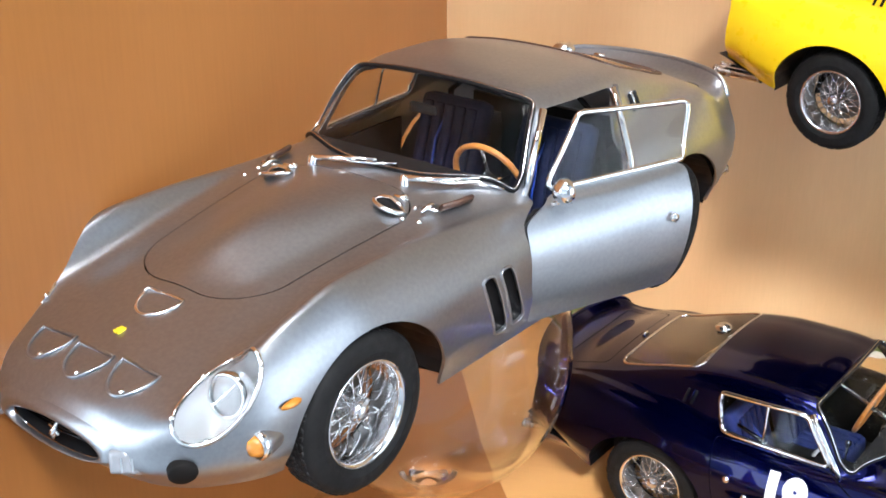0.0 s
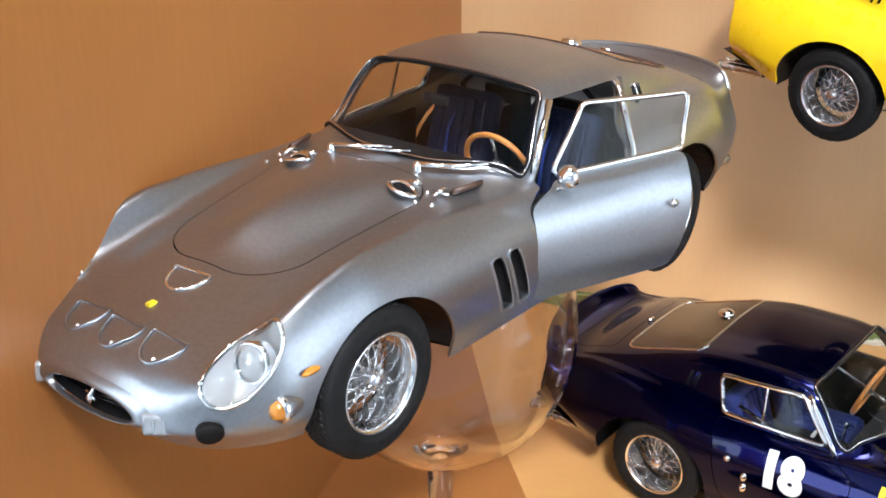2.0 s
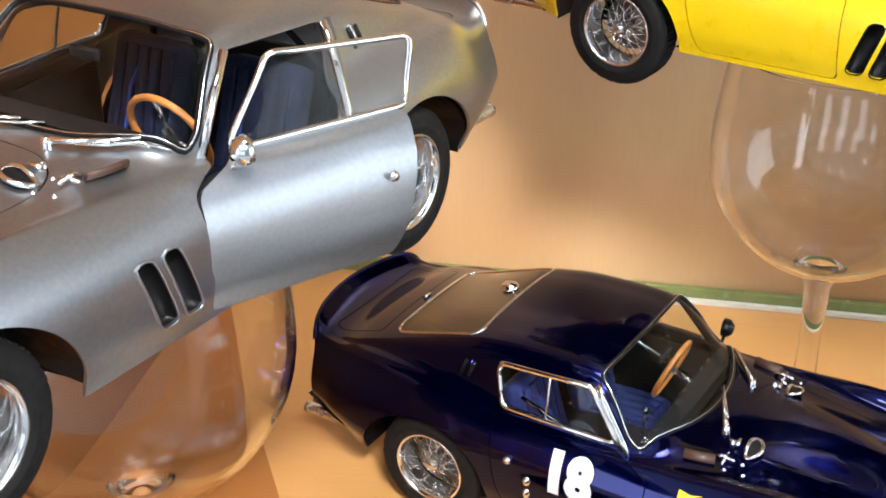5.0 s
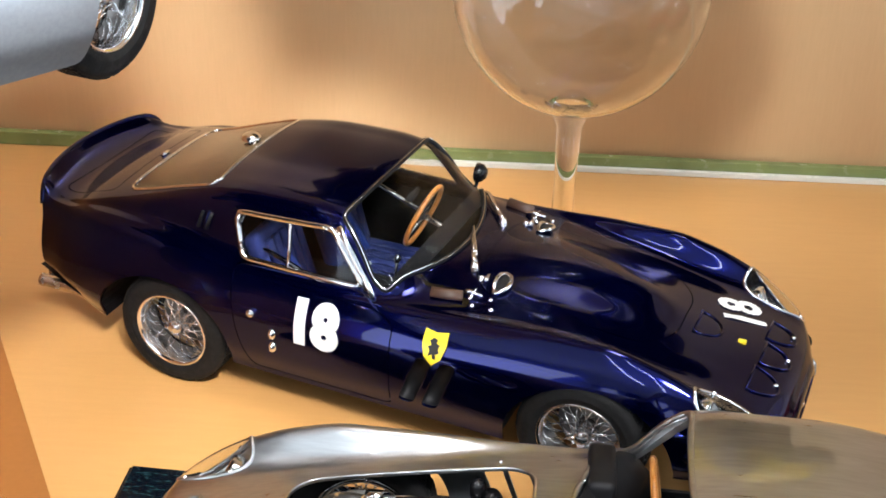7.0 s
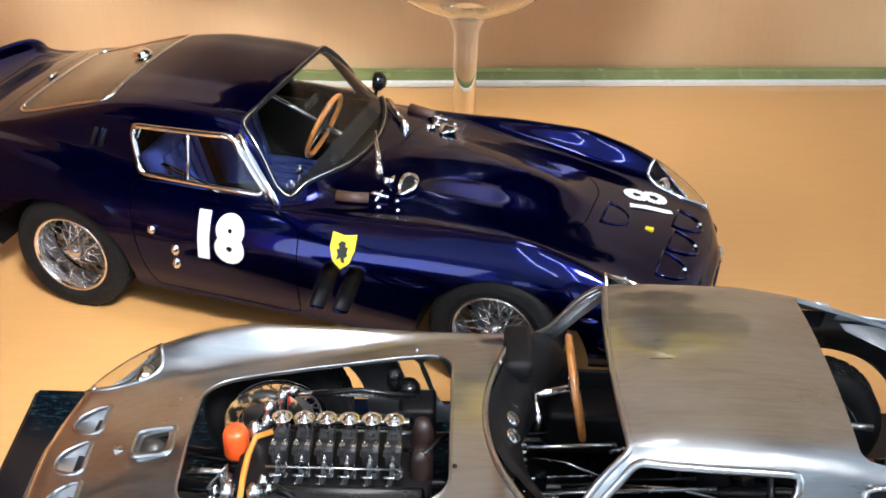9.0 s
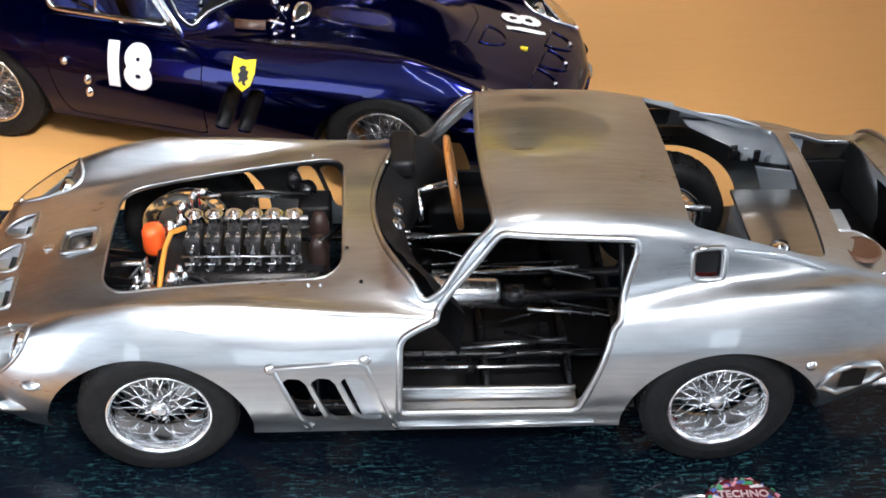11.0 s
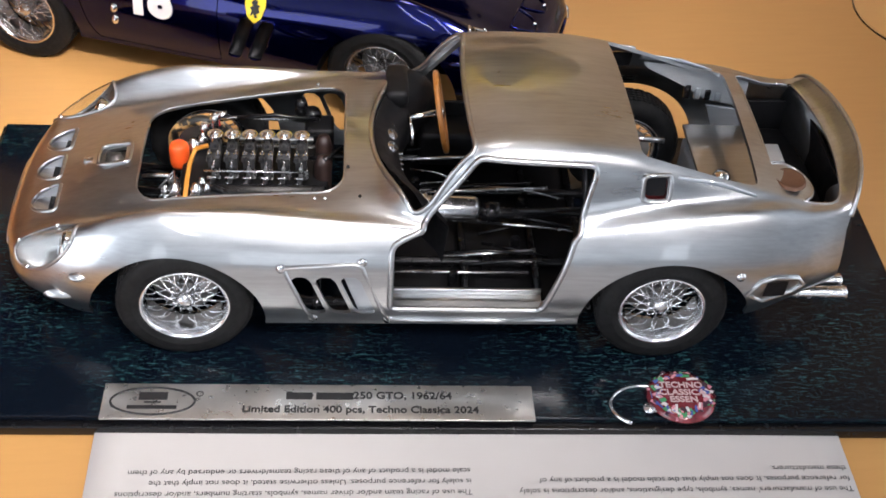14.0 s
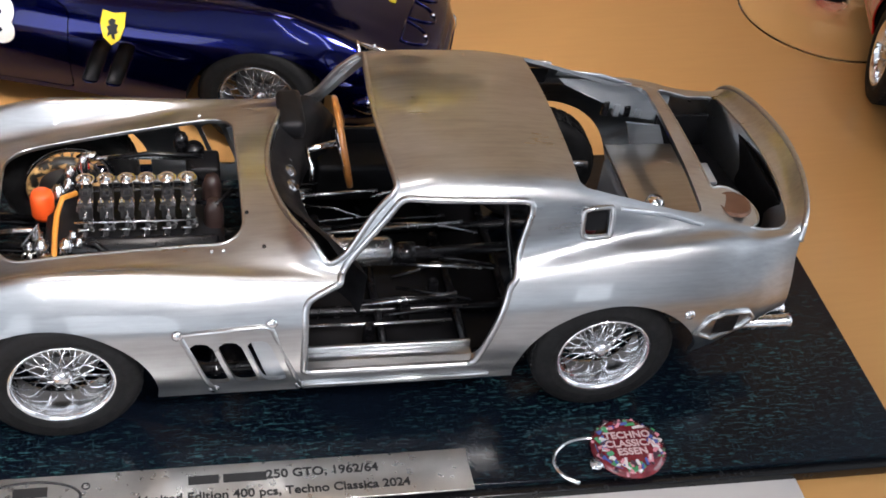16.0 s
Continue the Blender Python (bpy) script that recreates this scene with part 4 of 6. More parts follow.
def gto(name, m, paint, label, category="model car", open_left=0.0, steer=0.0, droop=0.0, cloth=None, axles=(1.2, -1.2), drop=0.0):
    car = thing(name, m, label, category, "model sports cars")
    body = coachwork(drop)
    body = cut(body, arch_rule)[0]
    body = add_lamps(car, body, paint)
    body = glazed(car, body, paint)
    body = add_vents(car, body, paint)
    sides = (-1,) if open_left else (1, -1)
    body = door_windows(car, body, sides)
    # bonnet, boot lid and doors with their gaps
    body, bonnet = cut(body, top_rule(bonnet_shape), 0.003)
    shell("bonnet", bonnet, paint, car)
    body, lid = cut(body, top_rule(boot_shape), 0.003)
    shell("boot_lid", lid, paint, car)
    if open_left:
        body = cut(body, opening_rule(True, False))[0]
        whole = cut(cut(coachwork(), side_rule(DOOR_LEAF, True, False))[1], arch_rule)[0]
        hinge = Vector((0.17, 0.79, 0.0)) * K
        swing = Matrix.Translation(hinge) @ Matrix.Rotation(radians(-open_left), 4, "Z") @ Matrix.Translation(-hinge)
        door = shell("door", whole, paint, car, 0.03, "open door", swing)
        glass = cut(coachwork(), side_rule([(0.0, 0.82), (-0.222, 1.125), (-0.865, 1.09), (-0.785, 0.84)], True, False))[1]
        pane = shell("door_window", glass, PANE, door, 0.008, "clear door window")
        pane.visible_shadow = False
        ring = max(borders(glass), key=len)
        trim("window_frame", ring, 0.014, CHROME, door, "bright window frame")
        back = (whole[0] - np.array([0, 0.035, 0]), whole[1])
        shell("door_card", clipped(back[0], back[1], 0.76 - back[0][:, 2]), DARK_PANEL, door, 0.006, "dark inner door card")
        dz = 0.62
        solid("door_knob", lathe([(0.0, 0.035), (0.02, 0.03), (0.024, 0.015), (0.012, 0.0)], 14, "y", (-0.62, side_y(-0.62, dz), dz)), CHROME, door, "round chrome door knob")
        mir = joined(moved(lathe([(0.0, 0.05), (0.03, 0.045), (0.055, 0.02), (0.06, -0.015), (0.055, -0.02), (0.0, -0.02)], 20, "x"), Matrix.Translation((0.02, 0.80, 0.87))), tube([(0.02, 0.78, 0.82), (0.02, 0.72, 0.78)], 0.012, 6))
        solid("door_mirror", mir, CHROME, door, "round chrome door mirror")
        jamb = joined(tube([(-0.845, 0.57, 1.10), (-0.77, 0.70, 0.84), (-0.70, 0.755, 0.60), (-0.58, 0.765, 0.42)], 0.022, 8), tube([(-0.56, 0.765, 0.40), (0.18, 0.765, 0.40)], 0.02, 8))
        solid("door_jamb", jamb, paint, car)
        trim("jamb_trim", [(-0.80, 0.585, 1.10), (-0.775, 0.655, 0.97), (-0.755, 0.705, 0.86), (-0.735, 0.745, 0.78), (-0.70, 0.775, 0.66), (-0.665, 0.785, 0.55)], 0.020, CHROME, car, "bright door jamb strip", False, 8)
        trim("jamb_trim", [(-0.755, 0.690, 0.80), (-0.715, 0.725, 0.70), (-0.67, 0.745, 0.56)], 0.014, CHROME, car, "bright door jamb strip", False, 8)
        trim("pillar_trim", [(0.04, 0.655, 0.80), (-0.08, 0.615, 0.97), (-0.215, 0.568, 1.125)], 0.02, CHROME, car, "bright screen pillar", False)
    else:
        mir = joined(moved(lathe([(0.0, 0.05), (0.03, 0.045), (0.055, 0.02), (0.06, -0.015), (0.0, -0.02)], 20, "x"), Matrix.Translation((0.02, 0.78, 0.87))), tube([(0.02, 0.76, 0.83), (0.02, 0.70, 0.77)], 0.012, 6))
        solid("door_mirror", mir, BLACK_GLOSS if paint is BLUE else CHROME, car, "round door mirror")
    for side, hide in ((1, bool(open_left)), (-1, False)):
        if not hide:
            body, door = cut(body, side_rule(DOOR_LEAF, side > 0, side < 0), 0.003)
            shell("door", door, paint, car)
            solid("door_knob", lathe([(0.0, side * 0.035), (0.02, side * 0.03), (0.024, side * 0.012), (0.012, 0.0)], 14, "y", (-0.62, side * side_y(-0.62, 0.62), 0.62)), CHROME, car, "chrome door knob")
            trim("pillar_trim", on_side([(0.03, 0.80), (-0.02, 0.86), (-0.08, 0.94), (-0.15, 1.04), (-0.205, 1.115)], side, 0.010), 0.019, CHROME, car, "bright screen pillar", False)
            trim("pillar_trim", on_side([(-0.02, 0.82), (-0.07, 0.88), (-0.13, 0.96), (-0.19, 1.045), (-0.235, 1.10)], side, 0.012), 0.012, CHROME, car, "bright screen pillar", False)
    shell("body_shell", body, paint, car)
    add_nose(car, paint)
    add_tail(car, paint, True, drop)
    add_under(car)
    add_cabin(car, cloth or DARK_CLOTH, 1, bool(open_left))
    add_fittings(car, paint)
    add_wheels(car, steer, droop, axles)
    for side in (1, -1):
        for x in (-0.955, -1.01):
            slot = on_side([(x, 1.035), (x - 0.015, 0.99), (x - 0.028, 0.945)], side, 0.004)
            trim("sail_vent", slot, 0.011, BLACK, car, "dark slot in the sail panel", False)
        trim("sail_vent_edge", on_side([(-0.970, 1.045), (-0.985, 0.995), (-0.998, 0.94)], side, 0.006), 0.009, CHROME if paint is SILVER else paint, car, "", False)
    # bonnet badge and front flap
    bz = top_z(1.80, 0)
    solid("nose_badge", scaled_at(block((0.042, 0.028, 0.012), (0, 0, 0)), (1, 1, 1), (1.80, 0, bz + 0.004)), BADGE_YELLOW, car, "tiny yellow badge", False)
    trim("bonnet_flap", on_top(d_ring(1.63, 0.0, 0.065, 0.10)), 0.008, CHROME if paint is SILVER else paint, car, "D-shaped flap outline", True, 5)
    # fuel cap on the boot and hinge on the rear window
    solid("filler_cap", lathe([(0.0, 0.035), (0.04, 0.03), (0.055, 0.015), (0.06, 0.0)], 20, "z", (-1.12, 0.10, top_z(-1.12, 0.1) + 0.004)), CHROME, car, "chrome cap")
    solid("boot_handle", tube([(-1.66, -0.03, top_z(-1.66, 0) + 0.012), (-1.66, 0.03, top_z(-1.66, 0) + 0.012)], 0.012, 8), CHROME, car)
    return car


silver_car = gto("model_sports_car", pose(0.0716, -0.2660, 0.1265, 0.20, -0.50, -111.6) @ Matrix.Scale(1.065, 4), SILVER,
                 "silver painted sports coupe with open door, balanced on wine glass", open_left=21.0, steer=-1.0, droop=0.04, axles=(1.268, -1.17), drop=0.085, cloth=SEAT_BLUE)
blue_car = gto("model_sports_car", pose(0.2142, -0.1574, 0.0008, 0.35, -0.78, -21.43) @ Matrix.Scale(1.0385, 4), BLUE, "dark blue sports coupe with white racing number, on cabinet floor", cloth=BLUE_CLOTH, axles=(1.2, -1.165))
yellow_car = gto("model_sports_car", pose(0.2640, -0.0952, 0.1404, 2.73, -0.76, -26.67), YELLOW, "bright yellow sports coupe resting on a wine glass", droop=0.05)


def fine(me, cuts=4):
    """Splits a flat mesh finely, so that it can follow a curved panel."""
    bm = bmesh.new()
    bm.from_mesh(me)
    bmesh.ops.triangulate(bm, faces=bm.faces)
    bmesh.ops.subdivide_edges(bm, edges=bm.edges, cuts=cuts, use_grid_fill=True)
    bm.to_mesh(me)
    bm.free()


def on_flank(ob, x, z, side, lift, stretch=1.0):
    for v in ob.data.vertices:
        fx, fz = x - side * v.co.x / K * stretch, z + v.co.y / K
        v.co = Vector((fx, side * (side_y(fx, fz) + lift), fz)) * K


def blue_marks(car):
    ob = text_part("race_number", "18", 0.305 * K, WHITE, car, Matrix(), 0.0, "white race number", "CENTER", 0.020 * K)
    fine(ob.data)
    on_flank(ob, -0.260, 0.615, -1, 0.008, 0.95)
    ob = text_part("race_number", "18", 0.33 * K, WHITE, car, Matrix(), 0.0, "white race number", "CENTER", 0.010 * K)
    fine(ob.data)
    for v in ob.data.vertices:
        a, b = v.co.x / K, v.co.y / K
        fx, fy = 1.755 - a * 0.315 - b * 0.855, 0.270 + a * 0.66 - b * 0.452
        v.co = Vector((fx, fy, top_z(fx, fy) + 0.006)) * K
    outline = [(-0.075, 0.10), (0.0, 0.088), (0.075, 0.10), (0.078, 0.02), (0.055, -0.055), (0.0, -0.105), (-0.055, -0.055), (-0.078, 0.02)]

    def badge(name, pts, mat, lift, label=""):
        n = len(pts)
        vs = [(a * K * 0.84, b * K * 0.80, 0) for a, b in pts] + [(0, 0, 0)]
        ob = part(name, mesh_of(name, vs, [(i, (i + 1) % n, n) for i in range(n)], mat, True), car, label)
        fine(ob.data, 5)
        on_flank(ob, 0.42, 0.670, -1, lift)
    badge("shield", outline, BADGE_YELLOW, 0.008, "yellow shield badge")
    badge("shield_figure", [(-0.030, 0.045), (-0.008, 0.062), (0.020, 0.055), (0.016, 0.035), (0.038, 0.030), (0.030, 0.005), (0.040, -0.015), (0.018, -0.030), (0.026, -0.058), (0.004, -0.056), (-0.004, -0.030), (-0.030, -0.048), (-0.022, -0.012), (-0.036, 0.012), (-0.016, 0.022)], PRINT_BLACK, 0.012, "plain dark mark")
    for z in (0.515, 0.435):
        solid("door_clip", scaled_at(lathe([(0.0, 0.02), (0.7, 0.016), (1.0, 0.0)], 14, "y"), (0.022, -1, 0.032), (-0.50, -(side_y(-0.50, z)), z)), CHROME, car, "small bright clip")


blue_marks(blue_car)


# ---- wine glasses ----
def wine_glass(place, bowl_r, bowl_z, stem_top, rim_z, rim_r, label):
    """A stemmed balloon glass: foot, stem and thin-walled bowl."""
    foot = [(0.0, 0.0), (0.01, 0.0), (0.034, 0.0), (0.0358, 0.0), (0.0366, 0.0001), (0.0372, 0.0004), (0.0374, 0.0007), (0.0372, 0.0010), (0.0366, 0.0013), (0.0355, 0.0015), (0.030, 0.0021), (0.020, 0.0036), (0.013, 0.0052), (0.008, 0.0085), (0.006, 0.0115), (0.0048, 0.016)]
    stem = [foot[-1], (0.0040, stem_top * 0.4), (0.0038, stem_top * 0.6), (0.0045, stem_top * 0.92), (0.0070, stem_top)]
    n, low, bowl = 20, stem_top + 0.001, [stem[-1]]
    for k in range(1, n + 1):
        q = math.pi * k / (2 * n)
        bowl.append((max(0.0085, bowl_r * math.sin(q)), low + (bowl_z - low) * (1 - math.cos(q))))
    for k in range(1, 13):
        s = k / 12
        bowl.append((bowl_r + (rim_r - bowl_r) * s ** 1.7, bowl_z + (rim_z - bowl_z) * s))
    inner = [(max(0.0, r - 0.0008), z + (0.0006 if z < bowl_z else 0.0) * max(0, 1 - (z - low) / (bowl_z - low))) for r, z in reversed(bowl[1:])]
    rim = [(rim_r - 0.0003, rim_z + 0.0004), (rim_r - 0.0007, rim_z + 0.0004)]
    glass = thing("wine_glass", pose(*place), label, "wine glass", "wine glasses")
    for name, profile in (("foot", foot), ("stem", stem), ("bowl", bowl + rim + inner + [(0.0, low + 0.0014)])):
        part(name, mesh_of(name, *lathe(profile, 72), FOOT_GLASS if name == "foot" else GLASS), glass).visible_shadow = False
    return glass


wine_glass((0.0745, -0.2642, 0.0016), 0.0435, 0.112, 0.0675, 0.1475, 0.039, "clear stemmed wine glass carrying the silver model car")
wine_glass((0.2615, -0.1037, 0.0005), 0.0425, 0.115, 0.0700, 0.1500, 0.038, "clear stemmed wine glass carrying the yellow model car")
wine_glass((0.507, -0.153, 0.0005), 0.0425, 0.115, 0.0700, 0.1500, 0.038, "clear stemmed wine glass beside the red model car")
gto("model_sports_car", pose(0.559, -0.1665, 0.0005, 0, 0, 66.5), RED_PAINT, "glossy red sports coupe standing on the cabinet floor")


# ---- plinth with the bare metal car ----
def scuffed():
    """Black lacquer with teal scuffs and dust scratches."""
    m, nodes, links, p = material("scuffed_black_lacquer")
    # dark lacquer, worn to teal in broken fine strokes, less so on the far right
    patch = ramp(nodes, links, noise_node(nodes, links, 14.0, 3.0), [(0.44, (0.03, 0.03, 0.03)), (0.60, (1, 1, 1))])
    along = noise_node(nodes, links, 1100.0, 5.0, (0.22, 1.0, 1.0), 0.8)
    across = noise_node(nodes, links, 1300.0, 5.0, (1.0, 0.2, 1.0), 0.8)
    strokes = mixed(nodes, links, "LIGHTEN", 1.0, ramp(nodes, links, along, [(0.54, (0, 0, 0)), (0.72, (1, 1, 1))]), ramp(nodes, links, across, [(0.60, (0, 0, 0)), (0.78, (1, 1, 1))]))
    worn = mixed(nodes, links, "MULTIPLY", 1.0, strokes, patch)
    links.new(ramp(nodes, links, worn, [(0.0, (0.0025, 0.0045, 0.009)), (1.0, (0.045, 0.15, 0.155))]), p.inputs["Base Color"])
    put(p, "Roughness", 0.16)
    put(p, "Specular IOR Level", 0.16)
    put(p, "Coat Weight", 0.08)
    put(p, "Coat Roughness", 0.05)
    bump(nodes, links, p, along, 0.10, 0.0003)
    return m


PLINTH_TOP = 0.0055
PL = pose(0.2684, -0.3016, 0.0, 0, 0, 175.92)
plinth = thing("display_plinth", PL, "scuffed black lacquered display base with a metal plaque", "display base")
part("base_board", bm_box_mesh("base_board", (5.26, 2.47, 0.062), (-0.09, 0.0, 0.031), 0.010, BLACK_GLOSS), plinth)
part("top_board", bm_box_mesh("top_board", (5.20, 2.40, 0.034), (-0.09, -0.005, 0.082), 0.008, scuffed()), plinth, "scuffed black lacquered top")
pz = 0.099
plaque = part("plaque", bm_box_mesh("plaque", (2.13, 0.232, 0.010), (0.52, 1.103, pz + 0.005), 0.003, plain("plaque_metal", (0.58, 0.56, 0.53), 0.30, 0.85, 0.0, 0.10, 120.0)), plinth, "satin engraved metal plaque")


def flat_text(words, size, x, y, z, mat, parent, name="lettering", turn=180):
    return text_part(name, words, size * K, mat, parent, Matrix.Translation((x * K, y * K, z * K)) @ Matrix.Rotation(radians(turn), 4, "Z"), fat=size * K * 0.022)


def bar(x, y, z, w, h, mat, parent, name="print_bar"):
    return solid(name, block((w, h, 0.004), (x, y, z)), mat, parent, "", False)


tz = pz + 0.0115
flat_text("250 GTO, 1962/64", 0.064, 0.111, 1.062, tz, PRINT_BLACK, plaque)
bar(0.625, 1.066, tz, 0.13, 0.045, PRINT_BLACK, plaque)
bar(0.449, 1.066, tz, 0.185, 0.045, PRINT_BLACK, plaque)
flat_text("Limited Edition 400 pcs, Techno Classica 2024", 0.062, 0.318, 1.155, tz, PRINT_BLACK, plaque)
oval = [(1.34 + 0.205 * math.cos(q), 1.105 + 0.088 * math.sin(q), tz) for q in (2 * math.pi * k / 40 for k in range(40))]
trim("maker_oval", oval, 0.006, PRINT_BLACK, plaque, "black oval maker's mark")
bar(1.34, 1.072, tz, 0.14, 0.05, PRINT_BLACK, plaque, "mark_bar")
bar(1.34, 1.145, tz, 0.24, 0.022, PRINT_BLACK, plaque, "mark_bar")
bar(1.34, 1.112, tz, 0.08, 0.008, PRINT_BLACK, plaque, "mark_bar")
trim("mark_ring", [(1.115 + 0.016 * math.cos(q), 1.055 + 0.016 * math.sin(q), tz) for q in (2 * math.pi * k / 16 for k in range(16))], 0.003, PRINT_BLACK, plaque)

# button badge lying on the plinth, with its pin ring
button = thing("button_badge", PL @ Matrix.Translation((-1.305 * K, 1.055 * K, (pz + 0.004) * K)), "round red show button badge with white lettering", "badge")
solid("badge_disc", lathe([(0.0, 0.042), (0.10, 0.038), (0.155, 0.026), (0.178, 0.008), (0.176, 0.0), (0.0, 0.0)], 48), plain("badge_red", (0.16, 0.016, 0.024), 0.18, 0.0, 0.5, 0.4, 500.0), button, "red printed disc")
random.seed(7)
FLECKS = [plain("fleck_" + n, c, 0.3, 0.0, 0.5, 0.1, 100.0) for n, c in (("blue", (0.05, 0.09, 0.35)), ("white", (0.7, 0.65, 0.65)), ("green", (0.05, 0.30, 0.12)), ("pink", (0.65, 0.25, 0.30)), ("dark", (0.05, 0.015, 0.03)))]
for k in range(110):
    q, r = random.uniform(0, 6.283), random.uniform(0.112, 0.158)
    z = 0.039 - 0.030 * max(0, (r - 0.10) / 0.075) ** 1.6
    v, f = block((random.uniform(0.018, 0.052), random.uniform(0.010, 0.024), 0.004), (0, 0, 0))
    solid("printed_fleck", moved((v, f), Matrix.Translation((r * math.cos(q), r * math.sin(q), z)) @ Matrix.Rotation(random.uniform(0, 3), 4, "Z")), FLECKS[k % 5], button, "", False)
BADGE_TEXT = plain("pale_pink_print", (0.62, 0.42, 0.42), 0.4, 0.0, 0.3, 0.1, 100.0)
for words, y, size in (("TECHNO", -0.046, 0.054), ("CLASSICA", 0.004, 0.054), ("ESSEN", 0.052, 0.054)):
    flat_text(words, size, 0.0, y, 0.0445, BADGE_TEXT, button)
ring = thing("key_ring", PL @ Matrix.Translation((-1.12 * K, 1.115 * K, (pz + 0.008) * K)), "thin bright wire ring lying on the plinth", "ring")
solid("wire", tube([(0.185 * math.cos(q), 0.135 * math.sin(q), 0.0) for q in (math.pi * (1.35 + 0.98 * k / 30) for k in range(31))], 0.011, 6), CHROME, ring)
solid("clip", joined(block((0.07, 0.05, 0.012), (-0.02, 0.02, 0.0)), lathe([(0.0, 0.014), (0.030, 0.010), (0.034, 0.0)], 14, "z", (-0.01, 0.02, 0.004))), STEEL, ring)


# ---- the bare metal car: no doors, lids or seats, its works on view ----
def slot_rule(x, left_only=False):
    def rule(v):
        u, w = v[:, 0] - x - 0.36 * (v[:, 2] - 0.44), v[:, 2] - 0.440
        return np.where(np.abs(v[:, 1]) > 0.5, rounded(u, w, 0.050, 0.128, 0.03), 1.0)
    return rule


def mottled():
    """Cast ring with flaking gold paint over black."""
    m, nodes, links, p = material("flaking_gold_casting")
    links.new(ramp(nodes, links, noise_node(nodes, links, 260.0, 3.0), [(0.46, (0.008, 0.007, 0.006)), (0.54, (0.55, 0.33, 0.13))]), p.inputs["Base Color"])
    put(p, "Roughness", 0.45)
    return m


MOTTLED = mottled()
CARB_DARK = plain("dark_lock_metal", (0.10, 0.095, 0.09), 0.4, 0.8, 0.0, 0.4, 300.0)


def bare_car(m):
    car = thing("bare_metal_car", m, "unpainted aluminium sports coupe shell with engine on view", "model car", "model sports cars")
    body = coachwork()
    body = cut(body, arch_rule)[0]
    body = add_lamps(car, body, ALLOY)
    body, screen = cut(body, screen_rule)
    trim("screen_flange", max(borders(screen), key=len), 0.014, ALLOY, car, "rolled screen flange")
    body, lids = cut(body, top_rule(engine_hole_shape))
    trim("bonnet_flange", [(p[0], p[1], p[2] - 0.004) for p in max(borders(lids), key=len)], 0.008, ALLOY, car, "rolled bonnet flange")
    body, _ = cut(body, top_rule(rear_hole_shape))
    body, boot = cut(body, top_rule(lambda x, y: np.maximum(rounded(x + 1.93 - 0.14 * y * y, y, 0.20 - 0.14 * y * y, 0.535, 0.05), 0.125 - np.hypot(x + 1.815, y - 0.42))))
    trim("boot_flange", [(p[0], p[1], p[2] - 0.004) for p in max(borders(boot), key=len)], 0.008, ALLOY, car, "rolled boot flange")
    body, doors = cut(body, opening_rule(door=BARE_HOLE))
    for ring in sorted(borders(doors), key=len)[-2:]:
        trim("door_flange", [(p[0], p[1] * 0.995, p[2]) for p in ring], 0.016, ALLOY, car, "bright door opening flange", True, 8)
        side = 1 if ring[0][1] > 0 else -1
        inner = [(p[0] * 1.0 - 0.03 * (0.05 - p[0]), p[1] - side * 0.055, 0.75 + (p[2] - 0.75) * 0.965) for p in ring]
        n = len(ring)
        fs = [(i, (i + 1) % n, n + (i + 1) % n, n + i) for i in range(n)]
        part("sill_ledge", bm_box_mesh("sill_ledge", (0.77, 0.125, 0.030), (-0.205, side * 0.718, 0.333), 0.008, ALLOY), car, "bright sill ledge")
        part("sill_step", bm_box_mesh("sill_step", (0.77, 0.022, 0.050), (-0.205, side * 0.660, 0.352), 0.008, ALLOY), car, "raised sill step")
        solid("door_return", ([tuple(p) for p in ring] + inner, fs), ALLOY, car)
    # quarter lights
    body, q = cut(body, lambda v: np.where(np.abs(v[:, 1]) > 0.40, rounded(v[:, 0] + 1.095, (v[:, 2] - 0.99), 0.055, 0.055, 0.015), 1.0))
    for ring in sorted(borders(q), key=len)[-2:]:
        side = 1 if ring[0][1] > 0 else -1
        solid("quarter_light_back", ([(p[0], p[1] - side * 0.03, p[2]) for p in ring], [tuple(range(len(ring)))]), BLACK, car, "", False)
        trim("quarter_light_frame", [(-1.095 + (p[0] + 1.095) * 1.25, p[1] + side * 0.004, 0.99 + (p[2] - 0.99) * 1.25) for p in ring], 0.012, ALLOY, car)
    # slots in the side panel, with a raised edge and screws
    for x in (0.587, 0.465, 0.343):
        body, _ = cut(body, slot_rule(x))
    for side in (1, -1):
        edge = on_side([(0.555, 0.255), (0.60, 0.34), (0.70, 0.60), (0.70, 0.622), (0.36, 0.64), (0.325, 0.625), (0.22, 0.34), (0.185, 0.255)], side, 0.004)
        trim("vent_panel_edge", edge, 0.011, ALLOY, car, "raised vent panel edge", False, 8)
        for x, z in ((0.715, 0.612), (0.325, 0.645), (0.565, 0.268), (0.19, 0.262)):
            y = side * side_y(x, z)
            solid("screw", lathe([(0.0, side * 0.014), (0.010, side * 0.013), (0.022, side * 0.007), (0.026, 0.0)], 14, "y", (x, y, z)), STEEL, car, "round screw head")
        for x, z in ((-1.545, 0.61),):
            solid("screw", lathe([(0.0, side * 0.014), (0.010, side * 0.013), (0.022, side * 0.007), (0.026, 0.0)], 14, "y", (x, side * side_y(x, z), z)), STEEL, car)
        # tail scoop behind the rear wheel
        scoop = on_side([(-1.60, 0.50), (-1.66, 0.58), (-1.75, 0.60), (-1.92, 0.575), (-1.97, 0.53), (-1.90, 0.48), (-1.70, 0.44)], side, 0.006)
